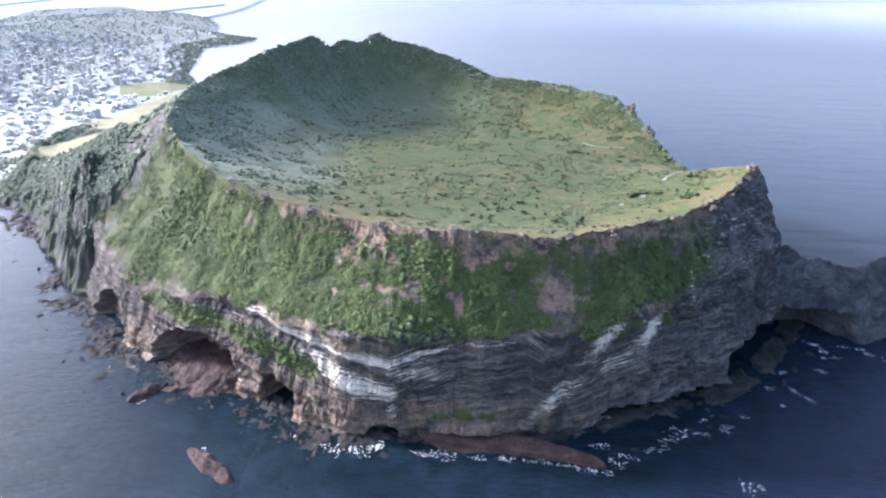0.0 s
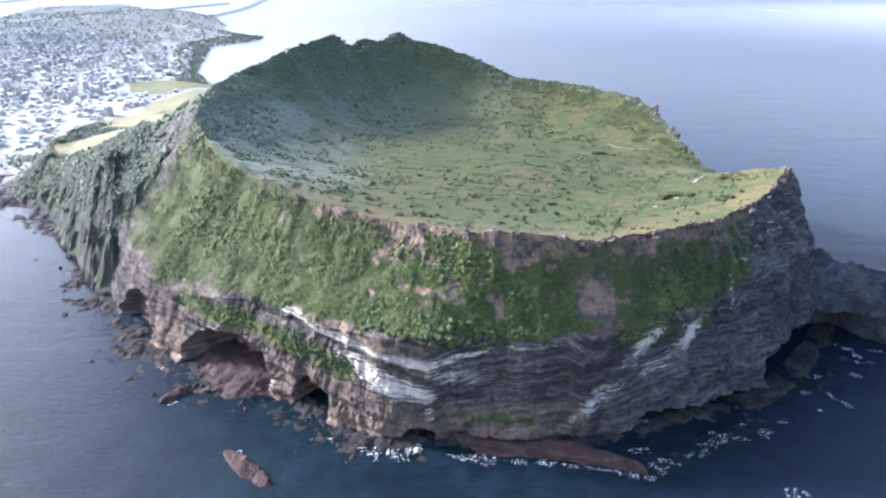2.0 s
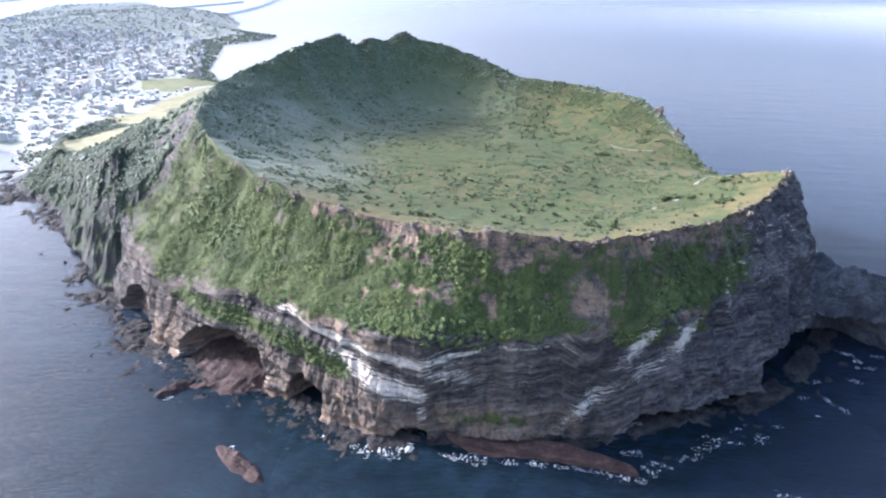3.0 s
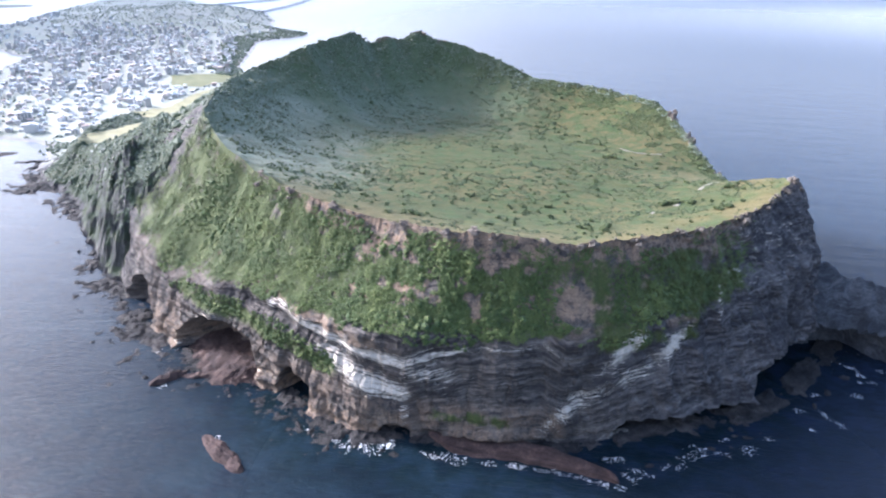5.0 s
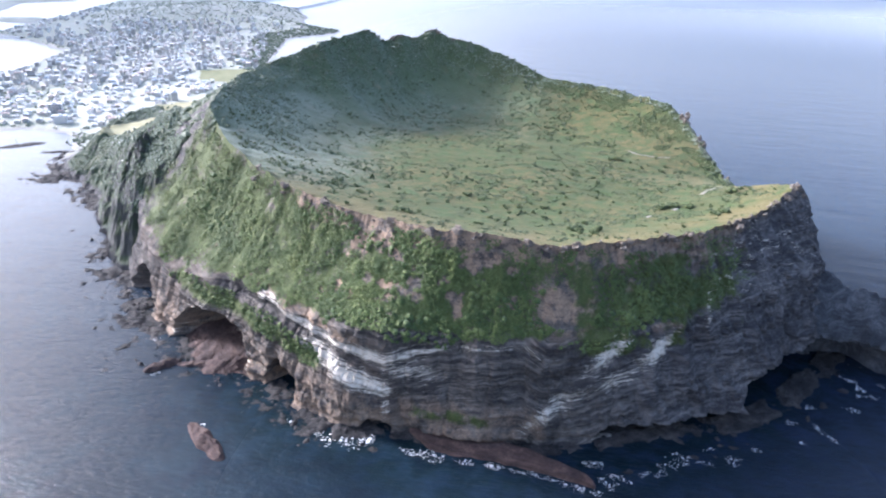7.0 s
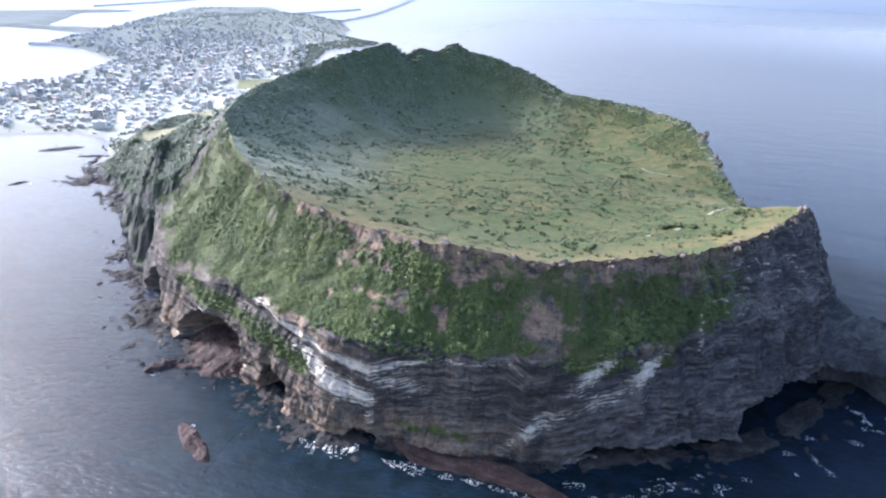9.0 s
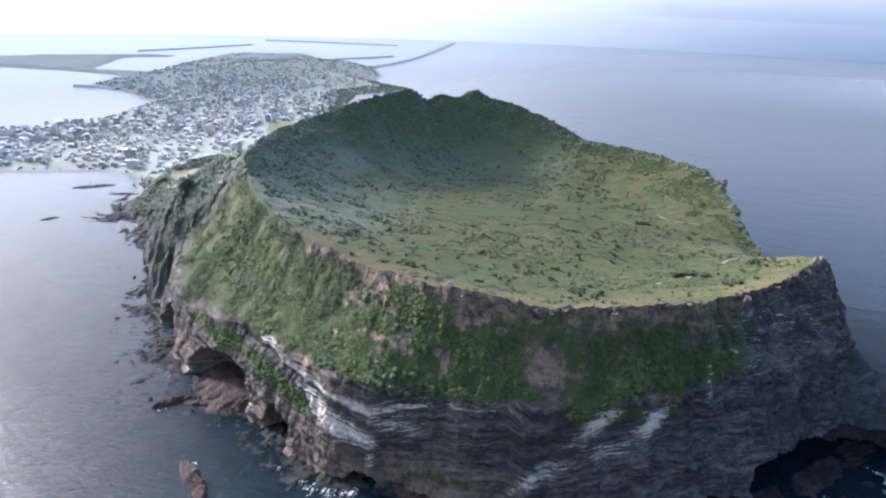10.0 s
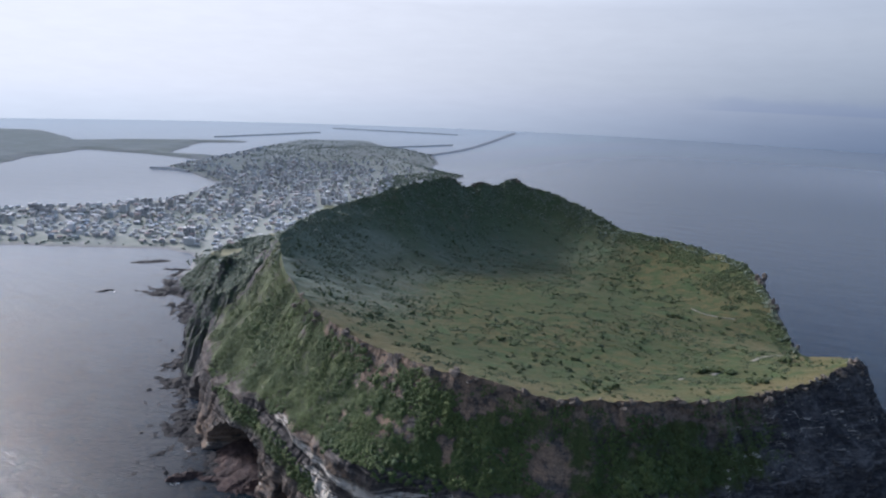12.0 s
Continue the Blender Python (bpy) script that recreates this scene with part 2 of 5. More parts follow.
def town_material(name, colours, rough=0.8):
    """Painted walls or roofs: each building takes one of the colours."""
    m, n, l, b = shader(name, rough=rough)
    info = n.new("ShaderNodeObjectInfo")
    geo = n.new("ShaderNodeNewGeometry")
    pick = maths(n, l, "FRACT", maths(n, l, "ADD", info.outputs["Random"], geo.outputs["Random Per Island"]))
    r = n.new("ShaderNodeValToRGB")
    r.color_ramp.interpolation = "CONSTANT"
    while len(r.color_ramp.elements) < len(colours):
        r.color_ramp.elements.new(0.5)
    for i, (e, c) in enumerate(zip(r.color_ramp.elements, colours)):
        e.position = i / len(colours)
        e.color = (*c, 1)
    l.new(pick, r.inputs[0])
    t = tex(n, l, 0.5, 5, 0.7)
    col = mix(n, l, 0.5, r.outputs[0], ramp(n, l, t, [(0.3, (0.7, 0.7, 0.7)), (0.7, (1.1, 1.1, 1.1))]), "MULTIPLY")
    l.new(col, b.inputs["Base Color"])
    # strong sheen pales the distant town as haze would
    b.inputs["Sheen Weight"].default_value = 0.7
    return m


GRASS = grass_material()
CLIFF = rock_material("layered_tuff", (0.033, 0.031, 0.033), (0.072, 0.065, 0.061), (0.155, 0.138, 0.123))
# the ridge's tuff, with the blue of haze put into its colours
RIDGE = rock_material("hazed_tuff", (0.034, 0.036, 0.040), (0.066, 0.067, 0.070), (0.11, 0.108, 0.106))
BASALT = rock_material("wet_basalt", (0.013, 0.013, 0.015), (0.029, 0.027, 0.028), (0.056, 0.051, 0.049), False)
REDROCK = rock_material("red_scoria", (0.036, 0.024, 0.023), (0.070, 0.045, 0.040), (0.112, 0.074, 0.064), False)
SCRUB = foliage_material("scrub_leaves", (0.036, 0.061, 0.018), (0.072, 0.108, 0.030), (0.124, 0.152, 0.048), 0.8, 0.14)
# raised sheen on these leaves stands in for haze over distant woods
FOREST = foliage_material("forest_leaves", (0.046, 0.068, 0.03), (0.062, 0.09, 0.037), (0.088, 0.115, 0.052), 0.8, 0.42)
FLOORBUSH = foliage_material("bush_leaves", (0.045, 0.065, 0.022), (0.06, 0.083, 0.028), (0.088, 0.108, 0.038), 0.8, 0.1)
# town trees: lighter leaves, haze put into a very high sheen
TOWNTREE = foliage_material("hazed_town_leaves", (0.05, 0.07, 0.03), (0.075, 0.1, 0.04), (0.1, 0.125, 0.055), 0.8, 0.9)
LOWBUSH = foliage_material("low_bush_leaves", (0.030, 0.046, 0.018), (0.043, 0.062, 0.023), (0.062, 0.08, 0.03), 0.85, 0.08)
BARK = plain_noise("bark", (0.06, 0.045, 0.03), (0.12, 0.09, 0.06), 3.0)
SEA = sea_material()

# ---- the sea ----
COAST = [(-200, 620), (-300, 520), (-347, 500), (-422, 590), (-466, 640), (-527, 680), (-590, 694), (-634, 792), (-690, 850), (-765, 868), (-877, 806),
         (-996, 738), (-1500, 430), (-2700, -150), (-2800, 150), (-1800, 640), (-1309, 948), (-1191, 1088), (-1123, 1237), (-1208, 1497), (-1440, 1620),
         (-1600, 1690), (-1686, 2077), (-1802, 2387), (-1918, 2878), (-1654, 3101), (-1388, 2853), (-1102, 2700), (-930, 2400), (-887, 2218), (-705, 2120),
         (-705, 2060), (-790, 1900), (-677, 1532), (-520, 1250), (-330, 1040), (-200, 900)]
NECK = [(-285, 502), (-346, 494), (-405, 552), (-452, 610), (-524, 672), (-590, 706), (-625, 800), (-640, 960), (-620, 1120), (-500, 1240), (-320, 1040), (-200, 900), (-150, 700)]
FARBANK = [(-1640, 1900), (-1941, 1908), (-2188, 1864), (-2105, 1577), (-1997, 1407), (-2300, 1250), (-3000, 1500), (-3500, 2100), (-3100, 2350), (-2720, 2190),
           (-2550, 2110), (-2445, 2290), (-2193, 2550), (-2040, 2620), (-2000, 2560), (-2120, 2400), (-2044, 2275), (-1903, 2010), (-1680, 2060)]
CX, CY = -15.0, 590.0


def build_sea():
    """One sheet from the near cliffs to the horizon, finer near the shore."""
    t = np.linspace(-1, 1, 240)
    s = np.sign(t) * (0.14 * np.abs(t) + 0.86 * np.abs(t) ** 3.2)
    x, y = np.meshgrid(60 + 4850 * s, 420 + 5300 * s, indexing="xy")
    r = np.hypot(x - 60, y - 10)
    k = np.minimum(1.0, 4890.0 / np.maximum(r, 1))
    x, y = 60 + (x - 60) * k, 10 + (y - 10) * k
    # falls off from the cliff foot, where the water would mirror dark rock
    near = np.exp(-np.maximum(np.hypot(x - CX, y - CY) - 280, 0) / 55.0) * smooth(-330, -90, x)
    v = np.stack((x, y, np.zeros_like(x)), -1).reshape(-1, 3)
    # the sheen mask grows with distance and towards the sun, as haze would
    me = mesh_of("water", v, grid_faces(240, 240), SEA, True, {"water_tone": near, "choppy": 0.1 + 0.9 * np.exp(-np.hypot(x - 60, y - 300) / 700.0),
                 "haze_sheen": 0.015 + 0.42 * smooth(150, -1100, x + 0.12 * (y - 800)) * smooth(350, 1500, np.hypot(x - 60, y)) + 0.5 * smooth(2000, 4800, np.hypot(x - 60, y)) * (0.75 + 0.25 * smooth(1500, -1200, x)),
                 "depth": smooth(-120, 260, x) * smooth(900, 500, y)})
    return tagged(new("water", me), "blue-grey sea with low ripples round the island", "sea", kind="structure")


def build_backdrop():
    """A glowing shell painted as the hazy distance past the sheet of water: pale sea and sky, with a far low coast."""
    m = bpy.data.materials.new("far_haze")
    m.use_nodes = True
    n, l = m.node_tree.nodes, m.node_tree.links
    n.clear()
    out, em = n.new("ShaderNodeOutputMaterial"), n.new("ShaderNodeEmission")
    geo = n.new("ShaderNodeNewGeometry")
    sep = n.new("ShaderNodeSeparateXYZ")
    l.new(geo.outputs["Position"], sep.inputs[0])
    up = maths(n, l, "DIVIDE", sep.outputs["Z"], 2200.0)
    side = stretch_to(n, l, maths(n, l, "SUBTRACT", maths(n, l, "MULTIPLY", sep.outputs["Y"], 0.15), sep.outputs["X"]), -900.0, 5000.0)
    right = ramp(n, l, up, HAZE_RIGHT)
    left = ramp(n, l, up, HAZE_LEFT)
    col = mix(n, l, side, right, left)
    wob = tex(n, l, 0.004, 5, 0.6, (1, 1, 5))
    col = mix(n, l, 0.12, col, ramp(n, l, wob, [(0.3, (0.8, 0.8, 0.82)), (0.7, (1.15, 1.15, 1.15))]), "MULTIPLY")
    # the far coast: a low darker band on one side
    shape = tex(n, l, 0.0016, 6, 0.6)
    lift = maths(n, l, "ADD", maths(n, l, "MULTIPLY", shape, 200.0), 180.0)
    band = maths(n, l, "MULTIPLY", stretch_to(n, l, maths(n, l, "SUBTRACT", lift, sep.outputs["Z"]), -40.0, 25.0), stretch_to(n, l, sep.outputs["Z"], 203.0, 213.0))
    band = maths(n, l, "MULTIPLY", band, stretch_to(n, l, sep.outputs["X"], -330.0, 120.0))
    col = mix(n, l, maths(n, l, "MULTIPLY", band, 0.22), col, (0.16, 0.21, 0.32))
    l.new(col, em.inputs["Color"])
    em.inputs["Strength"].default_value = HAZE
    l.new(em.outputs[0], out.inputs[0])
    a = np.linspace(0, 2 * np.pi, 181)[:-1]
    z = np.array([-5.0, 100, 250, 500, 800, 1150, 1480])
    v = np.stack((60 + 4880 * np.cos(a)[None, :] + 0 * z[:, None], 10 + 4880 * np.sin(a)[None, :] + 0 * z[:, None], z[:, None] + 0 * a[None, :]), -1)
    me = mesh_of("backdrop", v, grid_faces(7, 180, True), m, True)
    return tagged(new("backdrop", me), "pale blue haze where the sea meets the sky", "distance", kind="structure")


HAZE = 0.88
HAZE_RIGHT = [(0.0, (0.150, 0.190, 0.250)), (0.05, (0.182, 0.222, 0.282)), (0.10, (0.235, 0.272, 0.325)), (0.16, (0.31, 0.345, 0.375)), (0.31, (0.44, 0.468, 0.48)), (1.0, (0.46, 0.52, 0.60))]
# sun-side glow; unseen upper stops are brightened to lift the sea's reflection
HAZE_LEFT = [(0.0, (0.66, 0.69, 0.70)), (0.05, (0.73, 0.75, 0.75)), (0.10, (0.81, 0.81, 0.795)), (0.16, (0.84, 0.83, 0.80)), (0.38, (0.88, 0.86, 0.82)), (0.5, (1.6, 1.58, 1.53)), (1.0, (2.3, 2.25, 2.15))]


# ---- the crater ----
RIM_A = [0, 9, 21, 38, 45, 69, 84, 100, 108, 112, 116, 120.5, 125, 129, 134, 150, 161, 180, 195, 200, 216, 237, 253, 267, 276, 283, 297, 314, 328, 342, 351]
RIM_R = [204, 199, 199, 217, 225, 227, 227, 247, 258, 264, 269, 268, 267, 268, 262, 250, 266, 258, 250, 240, 220, 210, 207, 218, 221, 221, 228, 229, 232, 237, 216]
RIM_Z = [95, 90.5, 101, 117, 127, 132, 135, 158, 171, 174, 181, 173, 177, 169, 183, 175, 160, 154, 149, 138, 126, 123, 119.5, 124, 125, 120, 124, 122, 124, 126, 111]
FOOT_A = [0, 40, 90, 130, 158, 170, 178, 186, 195, 205, 215, 232, 248, 262, 270, 281, 293, 300, 311, 325, 338, 348]
FOOT_R = [224, 240, 262, 320, 345, 354, 342, 334, 322, 311, 288, 257, 254, 257, 251, 248, 249, 247, 247, 252, 269, 268]
FOOT_Z = [50, 55, 60, 58, 62, 106, 104, 84, 54, 51, 46, 61, 61, 69, 66, 68, 70, 72, 76, 78, 72, 60]
BASE_A = [0, 45, 90, 130, 150, 169, 181, 196, 209, 220, 227, 234, 243, 252, 258, 262, 269, 276, 283, 295, 306, 313, 322, 330, 340, 350]
BASE_R = [262, 276, 310, 380, 400, 390, 375, 343, 318, 298, 297, 270, 266, 272, 271, 262, 263, 262, 260, 259, 263, 277, 281, 284, 294, 294]
# caves: middle angle, half width in degrees, top height, depth
CAVES = [(228.6, 8.2, 36.0, 38.0), (244.2, 3.5, 24.0, 22.0), (208.0, 5.0, 31.0, 15.0), (304.0, 12.6, 9.0, 24.0), (261.0, 2.2, 9.0, 10.0),
         (331.0, 17.0, 27.0, 36.0), (273.0, 5.0, 6.5, 5.0)]
N_IN, N_SL, N_CL = 84, 84, 135


def floor_height(x, y):
    return 96.5 - 0.022 * (x - 60) + 1.6 * fbm(x / 60, y / 60, 0, 4, 11)


def strata_shift(th):
    """How high one layer of the tuff lies, by angle: it dips to the corner and rises again."""
    return np.interp(th, [180, 205, 232, 240, 248, 257, 262, 266, 270, 276, 281, 284, 288, 293, 298, 304, 314, 330, 345],
                     [64, 60, 57, 57, 51, 47, 45, 51, 56, 60, 60, 52, 52, 57, 63, 70, 78, 84, 88])


def cone_grid():
    near = np.linspace(178, 350, 1000)
    far = np.linspace(350, 538, 240)[1:-1]
    th = np.concatenate((near, far)) % 360
    rr, rz = around(th, RIM_A, RIM_R), around(th, RIM_A, RIM_Z)
    fr, fz = around(th, FOOT_A, FOOT_R), around(th, FOOT_A, FOOT_Z)
    br = around(th, BASE_A, BASE_R)
    c, s = np.cos(np.radians(th)), np.sin(np.radians(th))
    # ragged rim: small notches and towers, larger on the far peaks
    jag = fbm(c * 20, s * 20, 3.3, 3, 5)
    crest, rz = rz, around(th, RIM_A, RIM_Z, 241)
    crest = crest - rz
    jag = jag * (2.4 + 0.6 * smooth(90, 110, th) * (1 - smooth(155, 172, th)))
    jag = jag + 1.3 * fbm(c * 75, s * 75, 5.1, 3, 10) * smooth(200, 225, th)
    rr = rr + 1.2 * fbm(c * 60, s * 60, 6.2, 3, 12) * smooth(200, 225, th)
    rr = rr + 4.0 * fbm(c * 7, s * 7, 1.7, 3, 6)
    front = smooth(182, 200, th) * (1 - smooth(338, 352, th))
    fr = fr + 3.0 * fbm(c * 12, s * 12, 9.1, 3, 8)
    br = br + 5.0 * fbm(c * 10, s * 10, 2.2, 4, 9)
    R, Z = [], []
    u = np.linspace(0.0, 1.0, N_IN) ** 0.8
    for ui in u:
        r = rr * ui + 5.0 * fbm(c * 5 * ui, s * 5 * ui, 0.3, 3, 7) * (1 - ui) * ui
        zf = floor_height(CX + r * c, CY + r * s)
        t = np.clip((ui - 0.42) / 0.58, 0, 1)
        steep = 1.8 + 1.1 * smooth(82, 104, th) * (1 - smooth(140, 166, th)) - 0.2 * smooth(150, 175, th) * (1 - smooth(200, 240, th))
        R.append(r)
        Z.append(zf + (rz - zf) * t ** steep + jag * smooth(0.97, 1.0, ui) + crest * smooth(0.9, 1.0, ui))
    v = np.linspace(0, 1, N_SL)[1:]
    for vi in v:
        scarp = 0.20 * np.exp(-((vi - 0.0) / 0.10) ** 2)
        prof = vi ** (1.12 - 0.5 * smooth(328, 338, th) * (1 - smooth(350, 358, th)))
        R.append(rr + (fr - rr) * np.clip(prof - 0.3 * scarp * vi, 0, 1))
        Z.append(rz + (fz - rz) * (vi + 0.10 * np.sin(np.pi * vi) * front) + (jag + crest) * (1 - smooth(0.0, 0.22, vi)))
    w = np.linspace(0, 1, N_CL)[1:]
    for wi in w:
        z = fz + (-9.0 - fz) * wi
        k = np.clip((fz - z) / np.maximum(fz, 1), 0, 1.2)
        R.append(fr + (br - fr) * k ** 1.35)
        Z.append(z)
    R, Z = np.array(R), np.array(Z)
    T = np.broadcast_to(th, R.shape)
    X, Y = CX + R * c, CY + R * s
    rows = np.arange(R.shape[0])[:, None]
    out = smooth(N_IN - 3, N_IN + 4, rows)
    cliff = smooth(N_IN + N_SL - 22, N_IN + N_SL + 4, rows)
    rocky = smooth(284, 304, T) * (1 - smooth(346, 356, T)) + 0.55 * np.exp(-((T - 187) / 7.0) ** 2)
    hard = np.maximum(cliff, rocky * out)
    shift = strata_shift(T)
    # relief: big buttresses, gullies down the slope, layered ledges, blocks
    d = out * ((1.6 + 1.0 * cliff) * fbm(c * 16 + 0 * R, s * 16 + 0 * R, Z / 90, 3, 21) + (1.3 - 0.6 * cliff) * fbm(X / 7, Y / 7, Z / 16, 4, 22))
    layer = (Z - shift) + 1.1 * fbm(X / 30, Y / 30, Z / 30, 3, 24)
    ledge = vnoise(X / 60, Y / 60, layer / 7.5, 30) * 1.9 + vnoise(X / 40, Y / 40, layer / 3.3, 31) * 0.9 + vnoise(X / 16, Y / 16, layer / 1.35, 32) * 0.5
    joint = -0.9 * np.exp(-(fbm(T * 0.7, Z / 22, 4.4, 4, 37) / 0.05) ** 2) - 2.4 * np.exp(-(fbm(T * 0.13, Z / 60, 8.8, 4, 38) / 0.12) ** 2)
    ledge = ledge + joint
    blocks = np.abs(fbm(X / 5, Y / 5, Z / 7, 4, 33)) * 1.8
    crag = (11.0 * np.abs(fbm(X / 22, Y / 22, Z / 40, 4, 35)) + 5.0 * np.abs(fbm(X / 6, Y / 6, Z / 9, 4, 36))) * rocky - 2.5 * rocky
    d = d + hard * (ledge * (1 - 0.6 * rocky) + blocks - 0.8) + crag * out
    # wave-cut foot
    d = d - cliff * 3.0 * np.exp(-((Z - 2.5) / 2.6) ** 2)
    for a, hw, top, depth in CAVES:
        wob = 0.16 * fbm(X / 9, Y / 9, Z / 6, 3, 41)
        e = 1.0 - np.abs((T - a) / hw) ** (2.2 if a < 290 else 9.0) - (np.maximum(Z, 0) / top) ** 2.2 + wob
        d = d - cliff * depth * smooth(0.0, 0.34, e)
    # uneven scarps under the far crest
    ui = np.clip(rows / (N_IN - 1.0), 0, 1) ** 0.8
    far = smooth(84, 100, T) * (1 - smooth(165, 190, T)) * smooth(0.8, 0.92, ui) * (1 - out)
    Z = Z + far * (4.5 * fbm(X / 16, Y / 16, 0.7, 4, 54) + 2.0 * np.abs(fbm(X / 6, Y / 6, 0.2, 3, 55)))
    R2 = R + d
    z2 = Z + (1 - out) * 0.5 * fbm(X / 6, Y / 6, 0, 3, 51) + out * (1 - cliff) * 1.1 * fbm(X / 8, Y / 8, Z / 8, 3, 52)
    X, Y = CX + R2 * c, CY + R2 * s
    return T, R, X, Y, z2, rocky, layer


def build_cone():
    T, R, X, Y, Z, rocky, layer = cone_grid()
    V = np.stack((X, Y, Z), -1)
    cols = X.shape[1]
    n1 = fbm(X / 26, Y / 26, Z / 14, 4, 61)
    # pale guano-streaked layers
    band = np.exp(-((layer - 5) / 5.0) ** 2) * smooth(230, 242, T) * (1 - smooth(262, 266, T)) * (0.84 + 0.16 * smooth(236, 254, T))
    line = np.interp(T, [246, 252, 257, 262, 264], [47, 42, 34, 29, 27])
    band = np.maximum(band, np.exp(-((Z - line) / 7.5) ** 2) * smooth(244, 252, T) * (1 - smooth(262, 264.5, T)) * 1.1)
    low = np.exp(-((T - 292.8) / 3.2) ** 2 - ((Z - 57 - 3 * (T - 292.8)) / 9.0) ** 2) * (1.2 + 0.6 * n1)
    low = np.maximum(low, np.exp(-((T - 300.2) / 3.2) ** 2 - ((Z - 56 - 2.6 * (T - 300)) / 8.5) ** 2) * (1.2 + 0.6 * n1))
    top = np.exp(-((layer - 5) / 2.6) ** 2) * smooth(258, 264, T) * (1 - smooth(283, 288, T)) * (0.62 + 0.7 * n1)
    mid = np.exp(-((Z - 45) / 12.0) ** 2) * smooth(259, 263, T) * (1 - smooth(266, 274, T)) * (0.56 + 0.45 * n1)
    drip = np.exp(-((T - 262.4) / 0.9) ** 2) * smooth(8, 14, Z) * (1 - smooth(36, 42, Z)) * 0.6
    drip = np.maximum(drip, np.exp(-((T - 309.0 - 0.06 * (Z - 80)) / 0.5) ** 2) * smooth(66, 72, Z) * (1 - smooth(86, 92, Z)) * 0.66)
    arch = np.exp(-((np.hypot((T - 228.6) / 8.4, np.maximum(Z, 0) / 37.0) - 1.04) / 0.11) ** 2) * 0.4
    tips = rocky * smooth(-0.25, 0.3, fbm(X / 4, Y / 4, Z / 5, 4, 63)) * 0.43 * smooth(62, 88, Z) * smooth(304, 312, T)
    ramp_line = np.interp(T, [279, 281, 284.7, 288.2, 292.8, 297.3, 303, 310], [4, 10, 22, 31, 37, 43, 51, 60])
    slant = np.exp(-((Z - ramp_line - 1) / 8.5) ** 2) * smooth(279, 282, T) * (1 - smooth(297, 303, T)) * (0.74 + 0.9 * n1)
    edge = np.exp(-((layer - 9.5) / 1.1) ** 2) * smooth(224, 232, T) * (1 - smooth(264, 268, T)) * (0.5 + 0.8 * n1)
    edge = np.maximum(edge, np.exp(-((layer - 2.0) / 0.9) ** 2) * smooth(228, 236, T) * (1 - smooth(264, 268, T)) * (0.45 + 0.8 * n1))
    pale = np.maximum.reduce([band, slant, edge, low, top, mid, drip, arch, tips])
    shelf = smooth(214, 219, T) * (1 - smooth(250, 256, T)) * np.exp(-((layer + 14) / 9.0) ** 2) * smooth(14, 22, Z) * 0.5
    rows = np.arange(X.shape[0])[:, None]
    slope = 1 - smooth(N_IN + N_SL - 14, N_IN + N_SL - 1, rows)
    scar = smooth(0.10, 0.28, fbm(X / 10, Y / 10, Z / 8, 4, 91)) * smooth(236, 256, T)
    green = np.maximum(shelf, (1 - rocky) * slope * (0.50 + 0.25 * n1 - 0.6 * scar - 0.5 * (1 - smooth(N_IN + 2, N_IN + 16, rows)) * smooth(225, 250, T) - 0.8 * np.exp(-((T - 287) / 4.5) ** 2 - ((Z - 86) / 12) ** 2)))
    green = np.maximum(green, 0.5 * smooth(290, 297, T) * (1 - smooth(314, 320, T)) * np.exp(-((Z - 88) / 18) ** 2))
    green = np.maximum(green, smooth(282, 290, T) * (1 - smooth(302, 328, T + 9 * n1)) * smooth(50, 62, Z) * (1 - smooth(108, 120, Z)) * (0.42 + 0.5 * fbm(X / 18, Y / 18, Z / 18, 4, 64)))
    green = np.maximum(green, (0.30 + 0.5 * n1) * np.exp(-((Z - 18) / 6) ** 2) * smooth(264, 267, T) * (1 - smooth(280, 286, T)))
    rust = np.exp(-((T - 287) / 4.5) ** 2) * np.exp(-((Z - 86) / 12) ** 2) * 1.8
    rust = np.maximum(rust, np.exp(-(Z / 30.0) ** 2) * smooth(200, 215, T) * (1 - smooth(261, 265, T)) * 0.72)
    rust = np.maximum(rust, smooth(98, 114, Z) * (1 - smooth(130, 140, Z)) * 0.9 * smooth(225, 240, T) * (1 - smooth(312, 325, T)))
    rust = np.maximum(rust, 1.1 * smooth(0.12, 0.3, fbm(X / 10, Y / 10, Z / 8, 4, 91)) * smooth(236, 256, T) * (1 - smooth(300, 312, T)) * smooth(66, 76, Z))
    rust = np.maximum(rust, 0.5 * smooth(262, 266, T) * (1 - smooth(282, 286, T)) * smooth(2, 6, Z) * (1 - smooth(20, 30, Z)))
    rust = np.maximum(rust, 0.8 * smooth(214, 224, T) * (1 - smooth(256, 264, T)) * np.exp(-((layer - 11) / 5.0) ** 2))
    rust = np.maximum(rust, 0.2 * smooth(196, 204, T) * (1 - smooth(226, 232, T)) * smooth(36, 46, Z))
    dry = smooth(0.72, 0.93, R / around(T, RIM_A, RIM_R)) * (smooth(222, 236, T) + smooth(20, 5, T) + np.exp(-((T - 35) / 9) ** 2) * 0.8) * smooth(-0.35, 0.25, n1)
    dry = np.clip(dry, 0, 1)
    # inner wall mask: darker green, and the sheen that carries the haze
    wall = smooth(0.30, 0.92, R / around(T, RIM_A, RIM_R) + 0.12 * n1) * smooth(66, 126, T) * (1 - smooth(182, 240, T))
    lay = np.where(rocky > 0.5, layer * 0.6 + Z * 0.4, layer)
